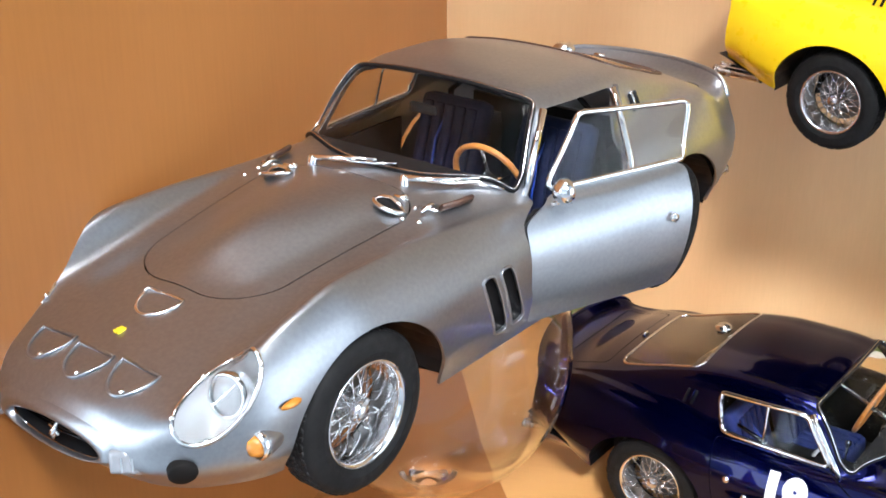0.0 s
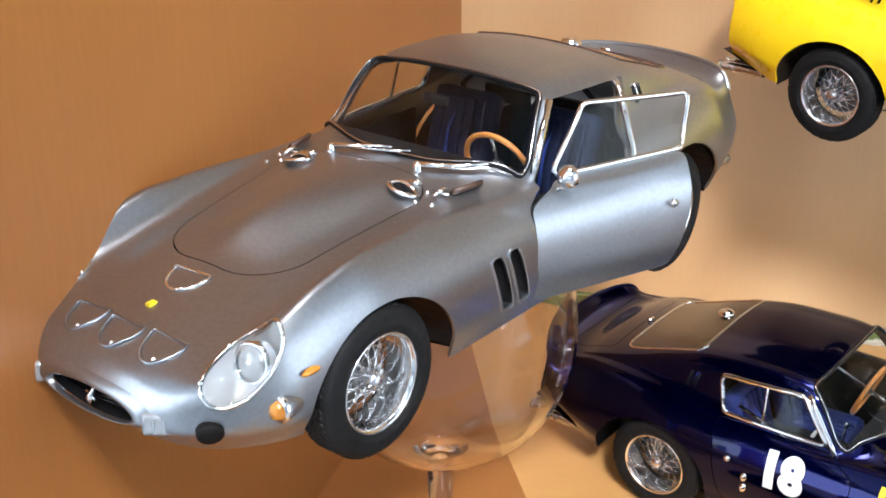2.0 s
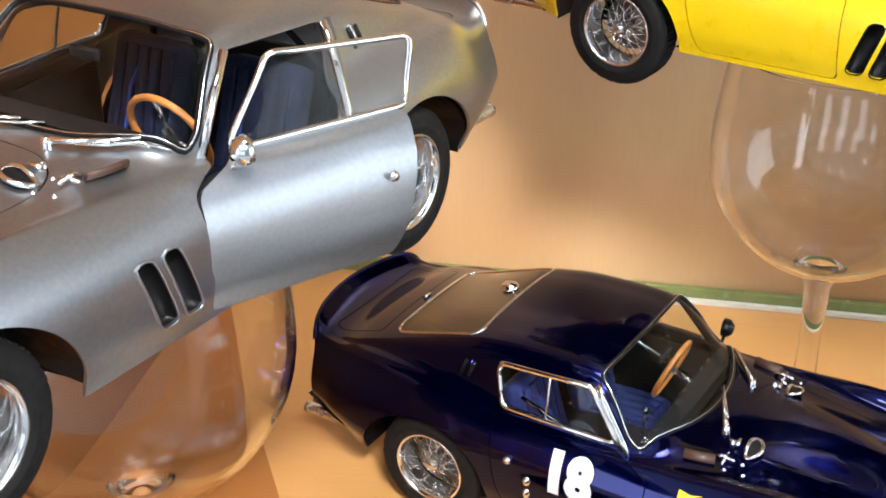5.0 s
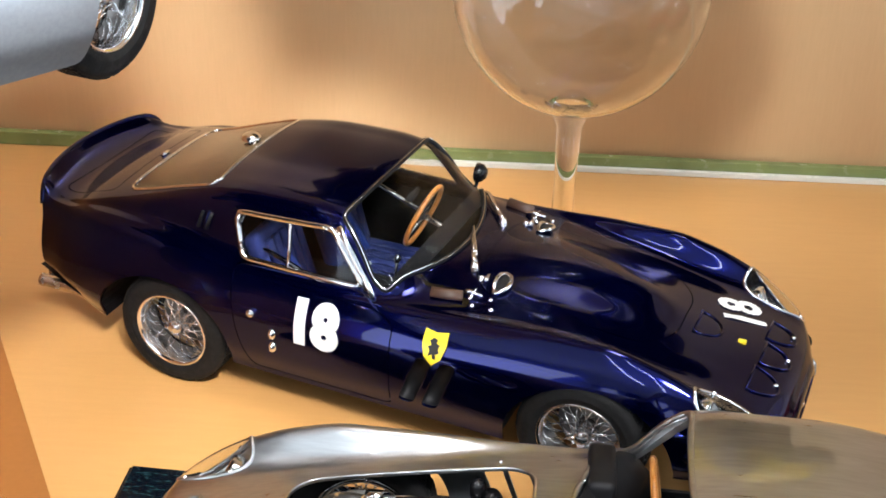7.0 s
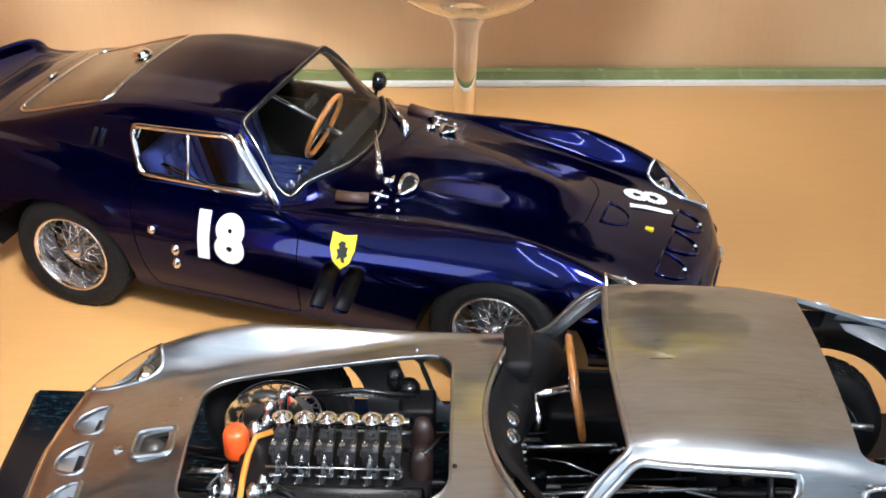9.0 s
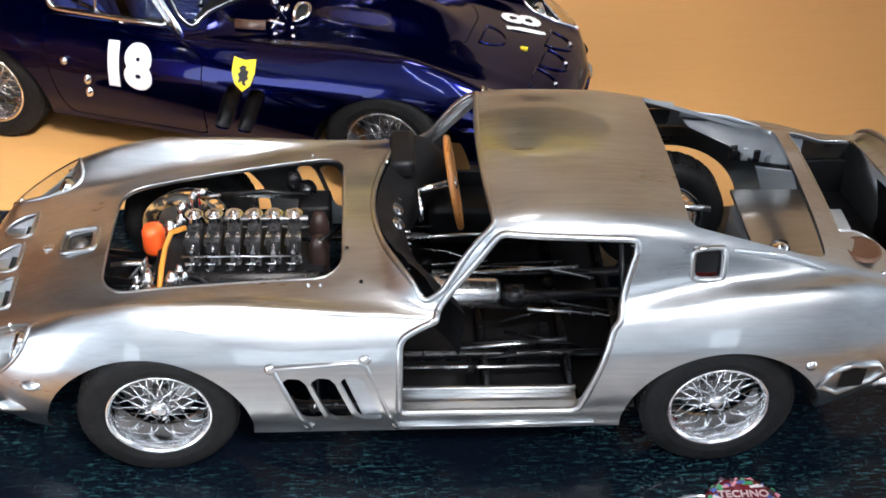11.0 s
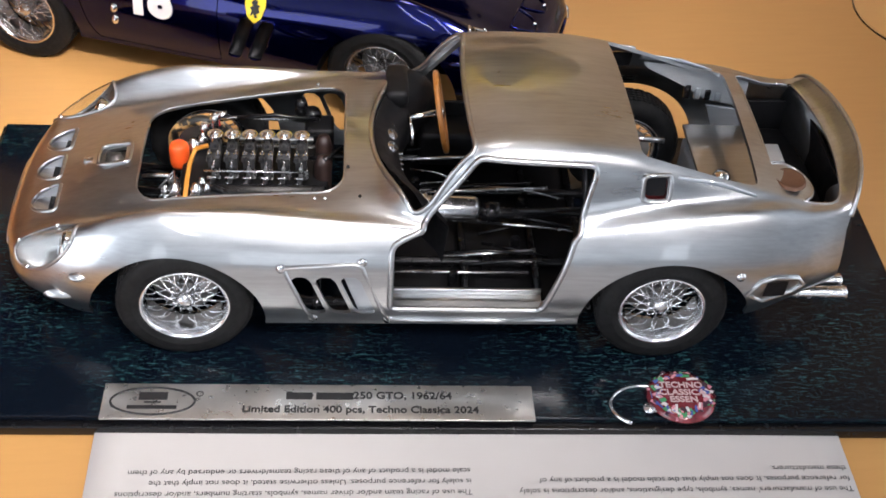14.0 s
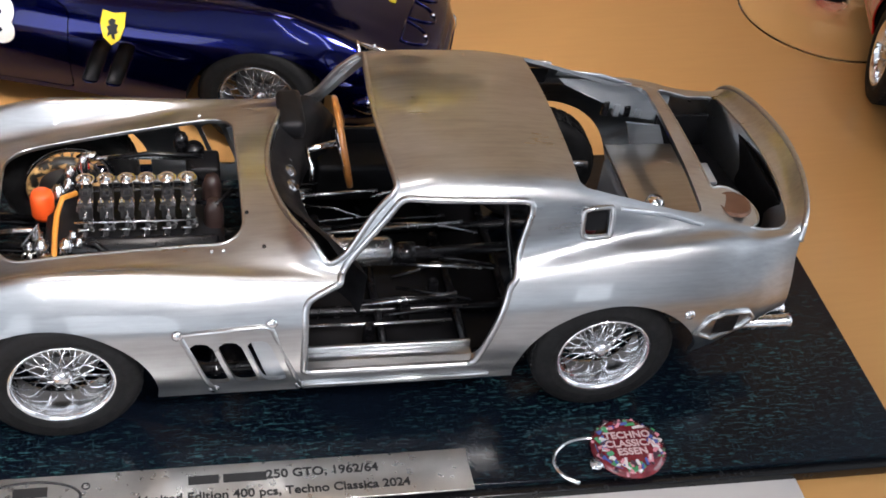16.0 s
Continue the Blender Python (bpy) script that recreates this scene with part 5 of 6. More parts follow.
        scoop = [tuple(p) for p in lowered(scoop, 0.0)]
        trim("scoop_edge", scoop, 0.014, ALLOY, car, "raised tail vent edge", True, 8)
        solid("scoop_floor", (on_side([(-1.68, 0.48), (-1.69, 0.57), (-1.80, 0.575), (-1.80, 0.47)], side, 0.003), [(0, 1, 2, 3)]), BLACK, car, "dark tail vent", False)
        trim("sill_edge", on_side([(0.18, 0.262), (-0.3, 0.262), (-0.66, 0.268)], side, 0.004), 0.012, ALLOY, car, "", False)
    for side in (1, -1):
        solid("slot_baffle", moved(block((0.11, 0.012, 0.30), (0, 0, 0)), Matrix.Translation((0.325, side * 0.745, 0.44)) @ Matrix.Rotation(0.33, 4, "Y")), ALLOY_DULL, car, "dull plate behind a slot", False)
    # three open ducts in the nose and the plate hole
    for y in (0.0, 0.25, -0.25):
        x0 = 1.93 - 0.06 * abs(y)
        body, piece = cut(body, top_rule(lambda x, yy, x0=x0, y=y: np.maximum(np.hypot((x - x0 + 0.05) / 0.140, (yy - y) / 0.100) * 0.09 - 0.09, x0 - 0.05 - x)))
        ring = max(borders(piece), key=len)
        trim("duct_rim", ring, 0.010, ALLOY, car, "rounded duct rim", True, 8)
        front = max(p[0] for p in ring)
        deep = [(p[0], y + (p[1] - y) * 0.92, p[2] - 0.012 - 0.62 * (front - p[0])) for p in ring]
        n = len(ring)
        solid("duct_floor", (deep + [tuple(np.mean(deep, 0))], [(i, (i + 1) % n, n) for i in range(n)]), ALLOY, car)
        hole = [(p[0] - 0.002, y + (p[1] - y) * 0.82, p[2] + 0.022) for p in deep if p[0] < front - 0.075]
        hole.sort(key=lambda p: math.atan2(p[1] - y, p[0] - (front - 0.075)) % (2 * math.pi))
        solid("duct_hole", (hole, [tuple(range(len(hole)))]), BLACK, car, "black duct mouth", False)
        solid("duct_wall", ([tuple(p) for p in ring] + deep, [(i, (i + 1) % n, n + (i + 1) % n, n + i) for i in range(n)]), ALLOY_DULL, car, "duct wall")
    body, plate = cut(body, top_rule(lambda x, y: rounded(x - 1.605, y, 0.055, 0.055, 0.012)))
    trim("plate_rim", [(p[0] + (p[0] - 1.605) * 0.5, p[1] * 1.5, top_z(p[0], p[1]) + 0.004) for p in max(borders(plate), key=len)], 0.012, ALLOY, car, "raised plate surround")
    solid("plate_lock", joined(lathe([(0.0, 0.02), (0.03, 0.018), (0.04, 0.0)], 16, "z", (1.605, 0.0, 0.665)), block((0.12, 0.12, 0.01), (1.605, 0, 0.655))), CARB_DARK, car)
    solid("badge_hole", block((0.05, 0.03, 0.01), (1.745, 0.0, top_z(1.745, 0) + 0.003)), STEEL, car, "", False)
    shell("body_shell", body, ALLOY, car, 0.018)
    add_tail(car, ALLOY, False)
    # filler hole on the tail deck
    solid("filler_seat", scaled_at(lathe([(0.0, 0.010), (0.062, 0.010), (0.074, 0.016), (0.082, 0.0)], 24), (1.0, 1.1, 1.0), (-1.815, 0.42, top_z(-1.815, 0.42) - 0.001)), plain("rust_primer", (0.12, 0.055, 0.03), 0.5, 0.2, 0.0, 0.2, 150.0), car, "brown filler cap seat")
    mouth = [(2.128, 0.345 * math.cos(q), 0.378 + 0.083 * math.sin(q)) for q in (2 * math.pi * k / 40 for k in range(40))]
    trim("grille_rim", mouth, 0.010, ALLOY, car)
    solid("radiator", block((0.05, 0.62, 0.30), (1.62, 0, 0.40)), BLACK, car, "black radiator", False)
    for side in (1, -1):
        solid("side_marker", scaled_at(lathe([(0.0, 0.03), (0.5, 0.024), (1.0, 0.0)], 20, "y"), (0.055, side, 0.022), (1.70, side * (side_y(1.70, 0.50) - 0.004), 0.50)), ALLOY, car, "oval side marker")
        solid("front_lip", scaled_at(lathe([(0.0, 0.03), (0.6, 0.024), (1.0, 0.0)], 20, "y"), (0.09, side, 0.035), (1.80, side * (side_y(1.80, 0.36) - 0.006), 0.36)), ALLOY, car)
    # chassis
    rails = []
    for y in (0.62, 0.30, -0.30, -0.62):
        rails.append(tube([(1.75, y * 0.7, 0.30), (1.2, y * 0.62, 0.26), (0.6, y, 0.24), (-0.8, y, 0.24), (-1.3, y * 0.62, 0.34), (-1.9, y * 0.62, 0.38)], 0.028, 8))
    for x in (0.55, 0.20, -0.22, -0.60, -0.86):
        rails.append(tube([(x, -0.66, 0.24), (x, 0.66, 0.24)], 0.024, 8))
    for x, top in ((0.30, 0.74), (-0.86, 1.02)):
        for s in (1, -1):
            rails.append(tube([(x, s * 0.60, 0.24), (x, s * 0.52, top)], 0.020, 8))
        rails.append(tube([(x, -0.52, top), (x, 0.52, top)], 0.020, 8))
    rails.append(tube([(-0.86, 0.50, 0.30), (-0.86, -0.45, 0.98)], 0.016, 8))
    for k, r in enumerate(rails):
        solid("chassis_tube", r, BLACK_GLOSS, car)
    for y0, y1, z, x0, x1 in ((0.45, 0.45, 0.30, 0.2, -0.55), (0.10, 0.16, 0.36, -0.25, -0.75), (0.36, 0.30, 0.33, -0.1, -0.6), (-0.05, -0.12, 0.42, 0.15, -0.7), (-0.30, -0.34, 0.46, 0.15, -0.3)):
        solid("pipe", tube([(x0, y0, z), ((x0 + x1) / 2, (y0 + y1) / 2 + 0.02, z + 0.015), (x1, y1, z)], 0.011, 6), STEEL, car, "thin bright pipe")
    solid("gearbox", joined(lathe([(0.0, 0.16), (0.075, 0.16), (0.085, 0.12), (0.085, 0.02), (0.072, 0.0), (0.072, -0.02), (0.07, -0.27), (0.055, -0.29), (0.0, -0.29)], 24, "x", (0.0, 0.17, 0.50)), lathe([(0.09, 0.01), (0.092, 0.0), (0.09, -0.015)], 24, "x", (0.0, 0.17, 0.50))), STEEL, car, "bright cylindrical gearbox")
    part("floor_pan", bm_box_mesh("floor_pan", (1.10, 1.28, 0.012), (-0.34, 0.0, 0.205), 0.003, BLACK), car, "black floor pan")
    part("side_panel", bm_box_mesh("side_panel", (1.02, 0.02, 0.40), (-0.34, -0.655, 0.42), 0.005, BLACK), car, "black inner side panel")
    random.seed(11)
    for k in range(16):
        x, y, z = random.uniform(-0.7, 0.1), random.uniform(-0.5, 0.5), random.uniform(0.25, 0.42)
        dx, dy = random.uniform(0.12, 0.30), random.uniform(-0.06, 0.06)
        solid("pipe", tube([(x - dx, y - dy, z), (x, y, z + random.uniform(0.0, 0.03)), (x + dx, y + dy, z)], random.uniform(0.006, 0.013), 6), STEEL if k % 3 == 0 else BLACK_GLOSS, car)
    for x, y in ((-0.50, 0.22), (-0.56, -0.12), (-0.34, 0.36), (0.02, -0.28), (-0.15, 0.50)):
        solid("floor_bracket", joined(block((0.05, 0.03, 0.10), (x, y, 0.28)), lathe([(0.0, 0.02), (0.02, 0.016), (0.024, 0.0)], 10, "z", (x, y, 0.33))), BLACK_GLOSS, car, "", False)
    solid("drive_shaft", tube([(-0.30, 0.16, 0.48), (-0.42, 0.15, 0.46), (-1.15, 0.0, 0.36)], 0.028, 10), BLACK_GLOSS, car)
    solid("shaft_joint", lathe([(0.0, 0.05), (0.05, 0.045), (0.055, 0.0), (0.05, -0.045), (0.0, -0.05)], 14, "x", (-0.36, 0.155, 0.47)), BLACK_GLOSS, car)
    for s in (1, -1):
        solid("suspension_arm", joined(tube([(1.2, s * 0.28, 0.36), (1.2, s * 0.58, 0.35)], 0.02, 8), tube([(1.32, s * 0.26, 0.46), (1.2, s * 0.56, 0.45)], 0.016, 8), tube([(1.1, s * 0.36, 0.36), (1.12, s * 0.40, 0.66)], 0.03, 10)), BLACK_GLOSS, car)
    solid("rear_axle", joined(tube([(-1.2, -0.56, 0.345), (-1.2, 0.56, 0.345)], 0.035, 12), lathe([(0.0, 0.12), (0.07, 0.11), (0.11, 0.06), (0.12, 0.0), (0.11, -0.06), (0.07, -0.11), (0.0, -0.12)], 20, "x", (-1.2, 0.0, 0.35))), BLACK_GLOSS, car, "black rear axle")
    part("fuel_tank", bm_box_mesh("fuel_tank", (0.40, 0.66, 0.26), (-1.66, -0.02, 0.50), 0.03, ALLOY_DULL), car, "dull metal tank")
    part("tank_plate", bm_box_mesh("tank_plate", (0.36, 0.64, 0.02), (-1.63, -0.03, 0.70), 0.006, brushed("worn_tin", (0.42, 0.40, 0.38), (0.30, 0.27, 0.24), 0.35)), car, "worn flat metal plate")
    solid("tank_cap", lathe([(0.0, 0.05), (0.035, 0.045), (0.05, 0.02), (0.055, 0.0)], 18, "z", (-1.56, 0.15, 0.71)), CHROME, car, "bright filler cap")
    part("red_reservoir", bm_box_mesh("red_reservoir", (0.20, 0.22, 0.14), (-1.20, 0.05, 0.60), 0.03, RED_DARK), car, "dark red box")
    solid("rear_bracket", joined(tube([(-1.08, -0.30, 0.72), (-1.10, 0.30, 0.72)], 0.02, 8), tube([(-1.1, -0.2, 0.72), (-1.32, -0.2, 0.70)], 0.016, 8), lathe([(0.0, 0.03), (0.03, 0.02), (0.034, 0.0)], 12, "z", (-1.1, -0.18, 0.74))), STEEL, car)
    part("boot_tray", bm_box_mesh("boot_tray", (0.40, 1.04, 0.03), (-1.965, 0.0, 0.56), 0.01, BLACK), car, "dark boot tray")
    part("boot_liner", bm_box_mesh("boot_liner", (0.02, 1.04, 0.26), (-2.145, 0.0, 0.68), 0.005, BLACK), car, "dark boot liner")
    for s in (1, -1):
        part("boot_liner", bm_box_mesh("boot_liner", (0.36, 0.02, 0.20), (-1.96, s * 0.53, 0.66), 0.005, BLACK), car)
        solid("inner_panel", joined(*[(p, [(0, 1, 2, 3), (4, 7, 6, 5), (0, 4, 5, 1), (1, 5, 6, 2), (2, 6, 7, 3), (3, 7, 4, 0)]) for p in [[(x, s * (0.50 + d), z) for d in (0, 0.015) for x, z in ((-1.61, 0.734), (-1.80, 0.709), (-1.88, 0.521), (-1.685, 0.524))]]]), ALLOY_DULL, car, "dull inner wing panel", False)
        solid("inner_rail", tube([(-1.20, s * 0.545, 1.02), (-1.42, s * 0.55, 0.99), (-1.60, s * 0.56, 0.93)], [0.05, 0.045, 0.03], 8, False, 0.25), ALLOY_DULL, car, "dull inner rail")
        for k in range(4):
            part("panel_clip", bm_box_mesh("panel_clip", (0.035, 0.03, 0.09 - 0.012 * k), (-1.50 - 0.06 * k, s * 0.56, 0.79 - 0.01 * k), 0.008, ALLOY_DULL if k % 2 else BLACK_GLOSS), car)
    for s in (1, -1):
        solid("inner_wing", ([(-1.22, s * 0.55, 0.98), (-1.40, s * 0.555, 0.965), (-1.62, s * 0.565, 0.905), (-1.84, s * 0.56, 0.86), (-1.84, s * 0.55, 0.70), (-1.62, s * 0.55, 0.74), (-1.47, s * 0.55, 0.83), (-1.25, s * 0.55, 0.94)], [(0, 1, 6, 7), (1, 2, 5, 6), (2, 3, 4, 5)]), ALLOY_DULL, car, "dull inner wing", False)
    part("boot_bracket", bm_box_mesh("boot_bracket", (0.10, 0.16, 0.02), (-1.90, -0.10, 0.70), 0.005, ALLOY_DULL), car, "dull boot bracket")
    part("boot_box", bm_box_mesh("boot_box", (0.12, 0.22, 0.12), (-1.90, 0.02, 0.63), 0.01, BLACK), car)
    # dash, column and wheel on the far side
    ys = np.linspace(-0.60, 0.60, 25)
    vs = []
    for y in ys:
        x = 0.270 - 0.25 * (y / 0.62) ** 2
        z = top_z(x, y) - 0.012
        vs += [(x, y, z), (x - 0.035, y, z - 0.010), (x - 0.135, y, z - 0.125), (x - 0.115, y, z - 0.36)]
    fs = [(i * 4 + j, i * 4 + j + 1, i * 4 + j + 5, i * 4 + j + 4) for i in range(24) for j in range(3)]
    solid("dashboard", (vs, fs), BLACK, car, "black curved dashboard")
    part("dial_hood", bm_box_mesh("dial_hood", (0.12, 0.30, 0.10), (0.14, -0.44, 0.86), 0.03, BLACK), car, "black dial hood")
    for y in (-0.20, -0.09, 0.02):
        at = Matrix.Translation((0.175, y, 0.782)) @ Matrix.Rotation(0.80, 4, "Y")
        solid("dial", moved(lathe([(0.0, -0.012), (0.022, -0.012), (0.026, -0.004), (0.031, -0.016), (0.033, 0.01)], 16, "x"), at), STEEL, car, "small round dial")
    for k in range(9):
        y = -0.02 + 0.045 * k
        solid("switch", lathe([(0.0, -0.02), (0.007, -0.018), (0.008, 0.0)], 8, "x", (0.135, y, 0.71)), CHROME, car)
    ring = [(0.0, 0.215 * math.cos(q), 0.215 * math.sin(q)) for q in (2 * math.pi * k / 40 for k in range(40))]
    mm = Matrix.Translation((-0.10, -0.33, 0.77)) @ Matrix.Rotation(0.19, 4, "Y")
    wheel = solid("steering_wheel", moved(tube(ring, 0.016, 8, True), mm), WHEEL_WOOD, car, "wooden rim steering wheel")
    arms = [tube([(0.02, 0, 0), (0, 0.205 * math.cos(q), 0.205 * math.sin(q))], 0.011, 6) for q in (math.pi / 2, math.pi * 7 / 6, math.pi * 11 / 6)]
    solid("wheel_spokes", moved(joined(*arms, tube([(0.0, 0, 0), (0.30, 0, -0.02)], 0.017, 8), lathe([(0.0, -0.02), (0.03, -0.015), (0.045, 0.0), (0.03, 0.02)], 16, "x")), mm), CHROME, wheel)
    solid("column_stalk", joined(tube([(0.08, -0.33, 0.76), (0.06, -0.18, 0.74)], 0.009, 6), tube([(0.06, -0.18, 0.74), (0.06, -0.17, 0.66)], 0.012, 6)), CHROME, car)
    part("side_box", bm_box_mesh("side_box", (0.50, 0.24, 0.22), (-0.25, -0.56, 0.42), 0.03, BLACK), car, "black side box")
    # engine
    part("engine_block", bm_box_mesh("engine_block", (0.78, 0.40, 0.34), (0.88, 0.0, 0.46), 0.03, BLACK), car, "black engine block")
    for s in (1, -1):
        bm = bmesh.new()
        box_bm(bm, (0.66, 0.09, 0.08), (0.84, s * 0.19, 0.59), 0.022, Matrix.Rotation(-s * 0.5, 3, "X"))
        bmesh.ops.scale(bm, vec=(K, K, K), verts=bm.verts)
        part("cam_cover", bm_mesh("cam_cover", bm, BLACK_GLOSS, True), car, "black ribbed cam cover")
        part("exhaust_shield", bm_box_mesh("exhaust_shield", (0.40, 0.045, 0.02), (0.79, s * 0.275, 0.61), 0.006, ALLOY), car, "dull heat shield")
    for k in range(6):
        x = 1.09 - 0.0895 * k
        solid("carburettor", joined(block((0.058, 0.17, 0.065), (x, 0.02, 0.718)), tube([(x, 0.07, 0.72), (x, 0.13, 0.665), (x + 0.01, 0.15, 0.62)], 0.013, 6), block((0.05, 0.03, 0.035), (x, 0.085, 0.70)),
                                    lathe([(0.0, 0.03), (0.014, 0.028), (0.018, 0.0)], 8, "z", (x + 0.022, 0.10, 0.735)), lathe([(0.0, 0.02), (0.009, 0.016), (0.012, 0.0)], 8, "z", (x - 0.02, 0.145, 0.66))), plain("carb_casting", (0.05, 0.05, 0.053), 0.42, 0.6, 0.0, 0.4, 300.0) if k == 0 else bpy.data.materials["carb_casting"], car, "dark cast carburettor", False)
        solid("intake_trumpet", lathe([(0.026, -0.05), (0.024, 0.01), (0.028, 0.022), (0.040, 0.034), (0.042, 0.031), (0.038, 0.027), (0.029, 0.024), (0.020, 0.040), (0.0, 0.046)], 20, "z", (x, -0.040, 0.772)), CHROME, car, "bright domed intake trumpet")
        for dx, dy, dz, w in ((0.0, 0.0, 0.775, 0.05), (-0.022, 0.045, 0.765, 0.022), (0.022, 0.045, 0.765, 0.022), (0.0, 0.06, 0.735, 0.034), (0.0, 0.095, 0.72, 0.02), (-0.03, 0.10, 0.69, 0.018)):
            solid("carb_fitting", joined(block((w, w * 0.9, 0.03), (x + dx, dy + 0.03, dz - 0.015)), lathe([(0.0, 0.022), (w * 0.25, 0.020), (w * 0.32, 0.0)], 8, "z", (x + dx, dy + 0.03, dz - 0.003))), STEEL if w < 0.03 else bpy.data.materials["carb_casting"], car, "", False)
        solid("throttle_link", joined(tube([(x, 0.10, 0.735), (x - 0.012, 0.135, 0.66)], 0.006, 6), tube([(x - 0.035, 0.14, 0.655), (x + 0.035, 0.14, 0.655)], 0.008, 6), tube([(x + 0.02, 0.16, 0.64), (x + 0.02, 0.19, 0.61), (x + 0.035, 0.20, 0.60)], 0.009, 6)), STEEL, car)
    solid("fuel_rail", tube([(1.14, 0.13, 0.69), (0.60, 0.13, 0.69)], 0.006, 6), STEEL, car)
    solid("oil_can", joined(lathe([(0.0, 0.14), (0.040, 0.138), (0.046, 0.13), (0.053, 0.11), (0.053, 0.02), (0.046, 0.0), (0.0, 0.0)], 24, "z", (1.285, -0.055, 0.585))), ORANGE, car, "orange oil filter can")
    solid("oil_hose", tube([(1.13, -0.02, 0.74), (1.19, 0.02, 0.745), (1.215, 0.08, 0.70), (1.222, 0.18, 0.67), (1.225, 0.30, 0.62), (1.225, 0.38, 0.55)], 0.013, 8), plain("orange_hose", (0.60, 0.24, 0.03), 0.45), car, "orange rubber hose")
    fan = [(1.20 + 0.15 * math.cos(q), -0.30, 0.55 + 0.15 * math.sin(q)) for q in (2 * math.pi * k / 30 for k in range(30))]
    solid("brake_ring", joined(tube(fan, 0.03, 8, True)), MOTTLED, car, "mottled cast ring")
    solid("distributor", joined(lathe([(0.0, 0.06), (0.03, 0.055), (0.04, 0.02), (0.045, 0.0), (0.045, -0.08)], 16, "z", (0.53, -0.10, 0.70)), lathe([(0.0, 0.06), (0.03, 0.055), (0.04, 0.02), (0.045, 0.0), (0.045, -0.08)], 16, "z", (0.53, 0.08, 0.70)), block((0.09, 0.30, 0.05), (0.53, 0, 0.60))), plain("brown_bakelite", (0.026, 0.014, 0.012), 0.4, 0.0, 0.1, 0.3, 150.0), car, "brown distributor caps")
    for x, y, z, r in ((1.285, 0.20, 0.62, 0.036), (1.175, 0.215, 0.63, 0.032), (1.30, 0.12, 0.60, 0.03), (1.34, 0.17, 0.58, 0.024), (1.15, 0.15, 0.62, 0.022), (1.12, 0.20, 0.62, 0.018), (1.33, 0.24, 0.58, 0.02), (1.22, -0.13, 0.66, 0.035), (1.17, -0.16, 0.68, 0.025)):
        solid("pump_fitting", joined(lathe([(0.0, 0.04), (r * 0.5, 0.038), (r * 0.6, 0.02), (r, 0.016), (r, -0.03), (r * 0.7, -0.05)], 14, "z", (x, y, z)), tube([(x, y, z), (x + 0.03, y + 0.03, z - 0.02)], 0.010, 6)), STEEL if r > 0.024 else CHROME, car)
    for pts, r in (([(1.46, 0.10, 0.62), (1.38, 0.10, 0.63), (1.33, 0.10, 0.63), (1.30, 0.14, 0.60)], 0.014), ([(1.13, 0.18, 0.63), (1.05, 0.22, 0.64), (0.98, 0.27, 0.60)], 0.016), ([(1.14, -0.20, 0.70), (1.09, -0.22, 0.80), (1.05, -0.20, 0.81)], 0.020), ([(1.0, -0.30, 0.72), (0.80, -0.32, 0.73), (0.56, -0.30, 0.72)], 0.012)):
        solid("engine_hose", tube(pts, r, 8), STEEL if r > 0.016 or pts[0][0] > 1.4 else BLACK_GLOSS, car)
    for a, b, c in (((1.20, -0.36, 0.66), (0.95, -0.34, 0.70), (0.62, -0.33, 0.69)), ((0.62, -0.30, 0.66), (0.56, -0.28, 0.60), (0.50, -0.34, 0.58)), ((1.36, 0.20, 0.62), (1.30, 0.10, 0.66), (1.28, 0.24, 0.60)), ((0.60, 0.05, 0.73), (0.52, 0.10, 0.75), (0.44, -0.02, 0.74))):
        solid("engine_pipe", tube([a, b, c], 0.012, 8), STEEL if a[0] > 1.1 else BLACK_GLOSS, car)
    for x, y, z, r in ((1.10, -0.15, 0.80, 0.02), (0.66, -0.42, 0.72, 0.035), (1.26, 0.30, 0.60, 0.045), (1.18, 0.33, 0.58, 0.04), (0.60, -0.42, 0.66, 0.05), (1.16, -0.18, 0.72, 0.03)):
        solid("engine_fitting", lathe([(0.0, 0.05), (r * 0.7, 0.045), (r, 0.02), (r, -0.03), (r * 0.6, -0.06)], 14, "z", (x, y, z)), STEEL if r < 0.05 and y > -0.3 else BLACK_GLOSS, car)
    solid("red_cap", lathe([(0.0, 0.03), (0.022, 0.026), (0.026, 0.0)], 12, "z", (1.10, -0.18, 0.76)), RED, car)
    part("battery_box", bm_box_mesh("battery_box", (0.16, 0.16, 0.20), (0.56, -0.36, 0.56), 0.02, BLACK), car)
    for x, y in ((0.56, 0.495), (0.51, 0.50), (0.57, -0.50), (0.40, 0.30), (0.34, 0.50)):
        solid("stud", lathe([(0.0, 0.012), (0.007, 0.009), (0.009, 0.0)], 10, "z", (x, y, top_z(x, y))), STEEL if x > 0.45 else BLACK_GLOSS, car)
    add_wheels(car, 3.0)
    return car


bare_car(pose(0.2684, -0.3016, PLINTH_TOP, 0, 0, 175.92))

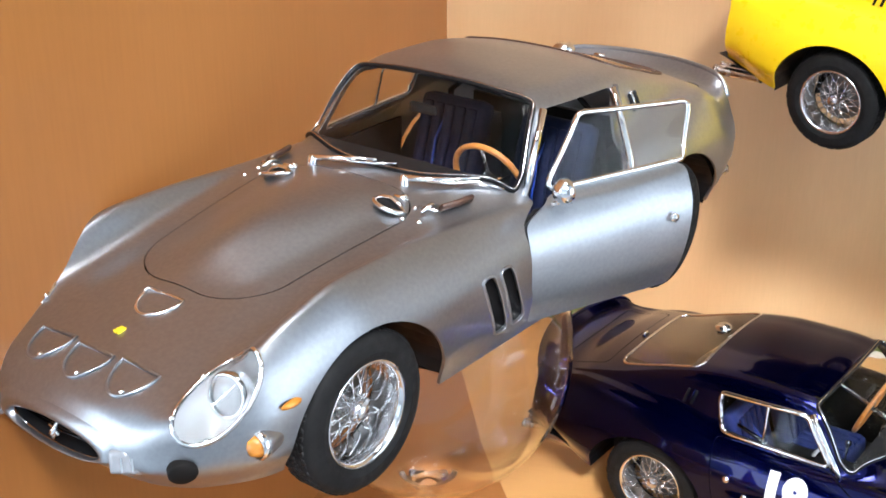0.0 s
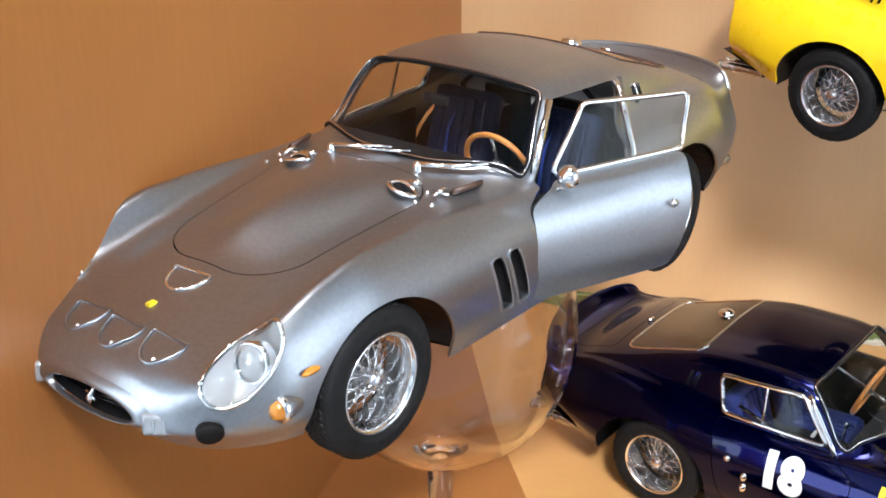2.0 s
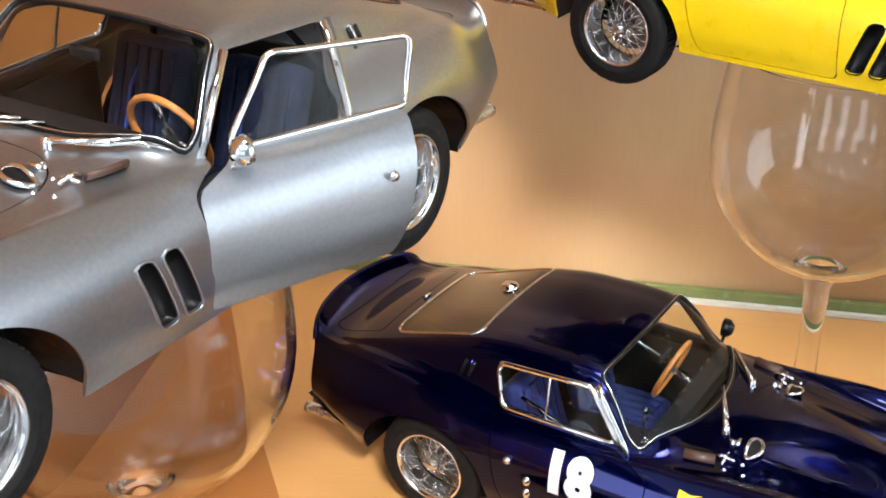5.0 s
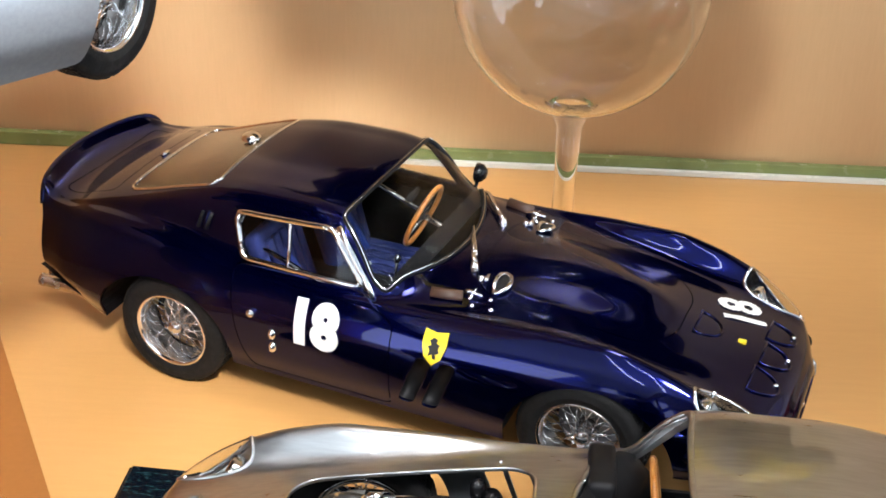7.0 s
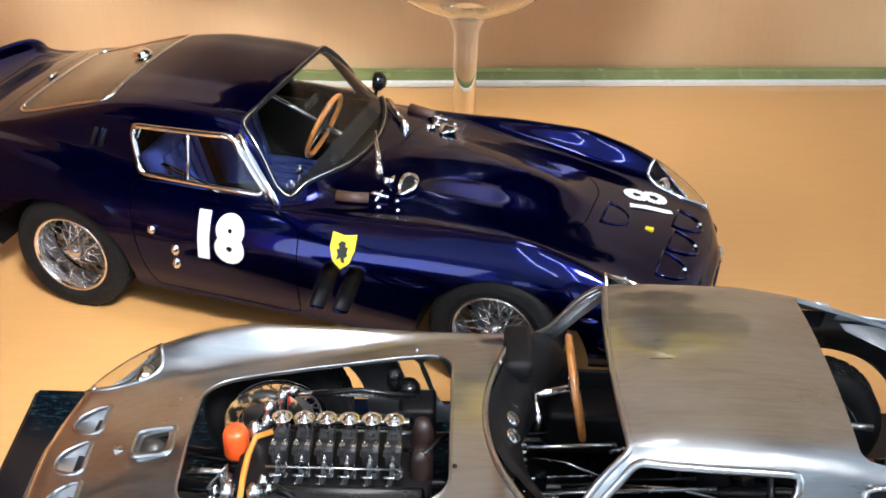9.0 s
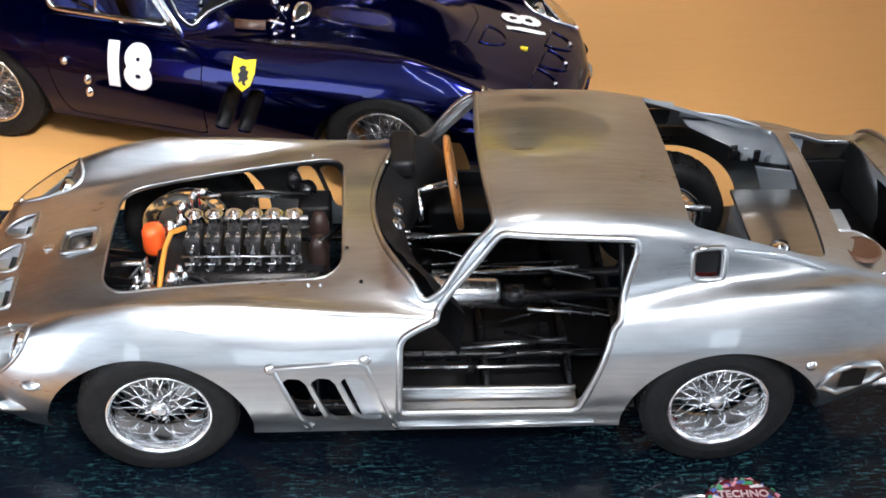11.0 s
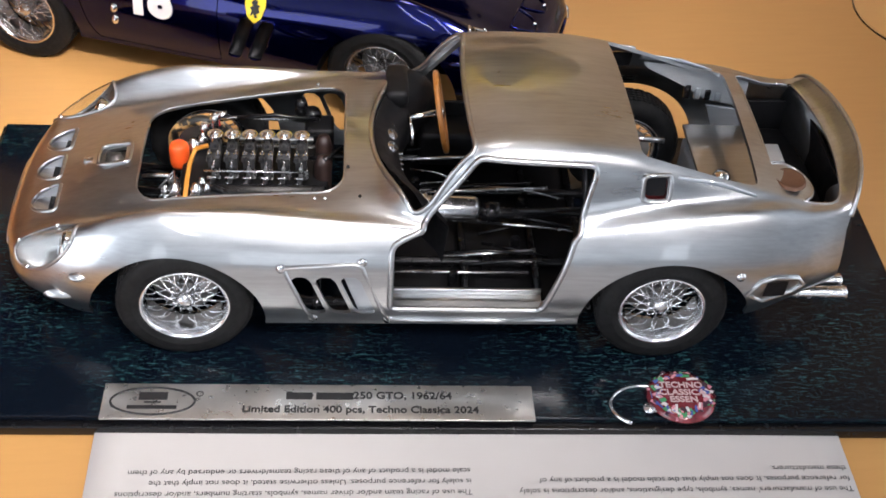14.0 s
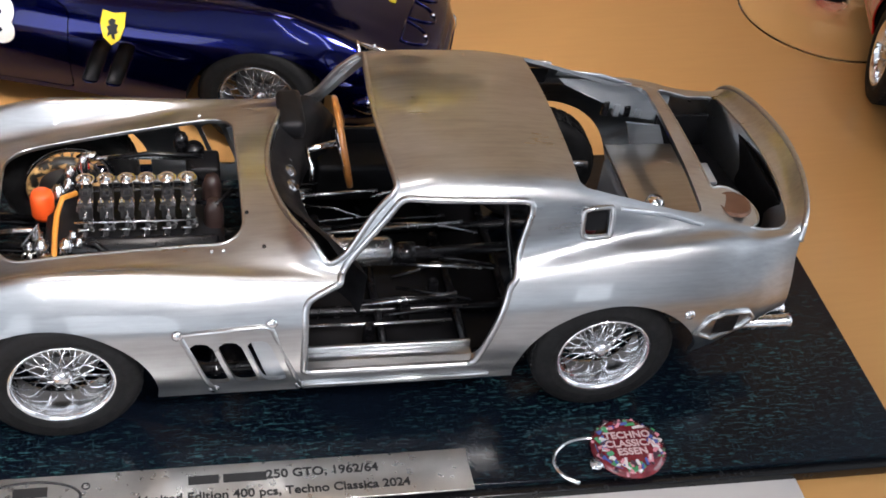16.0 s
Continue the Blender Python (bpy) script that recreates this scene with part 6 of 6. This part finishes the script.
# ---- the leaflet under the plinth's front edge ----
sheet = thing("leaflet", pose(0.275, -0.405, 0.0, 0, 0, -3.4), "printed white information leaflet lying on the cabinet floor", "leaflet")
bm = bmesh.new()
bmesh.ops.create_grid(bm, x_segments=24, y_segments=12, size=0.5)
for v in bm.verts:
    v.co = Vector((v.co.x * 0.206, v.co.y * 0.125, 0.0010 + 0.0006 * math.sin(v.co.x * 7) * math.cos(v.co.y * 5)))
paper = part("paper", bm_mesh("paper", bm, PAPER, True), sheet)
mod = paper.modifiers.new("thickness", "SOLIDIFY")
mod.thickness = 0.0002
LINES_A = ("The use of racing team and/or driver names, symbols, starting numbers, and/or descriptions", "is solely for reference purposes. Unless otherwise stated, it does not imply that the", "scale model is a product of any of these racing teams/drivers or endorsed by any of them")
LINES_B = ("The use of manufacturers' names, symbols, type designations, and/or descriptions is solely", "for reference purposes. It does not imply that the scale model is a product of any of", "these manufacturers.")
for x, lines in ((-0.002, LINES_A), (0.1015, LINES_B)):
    for k, words in enumerate(lines):
        text_part("print_line", words, 0.0025, INK, sheet, Matrix.Translation((x, 0.0137 + 0.0036 * k, 0.0019)) @ Matrix.Rotation(math.pi, 4, "Z"), 0.00001, "", "LEFT")
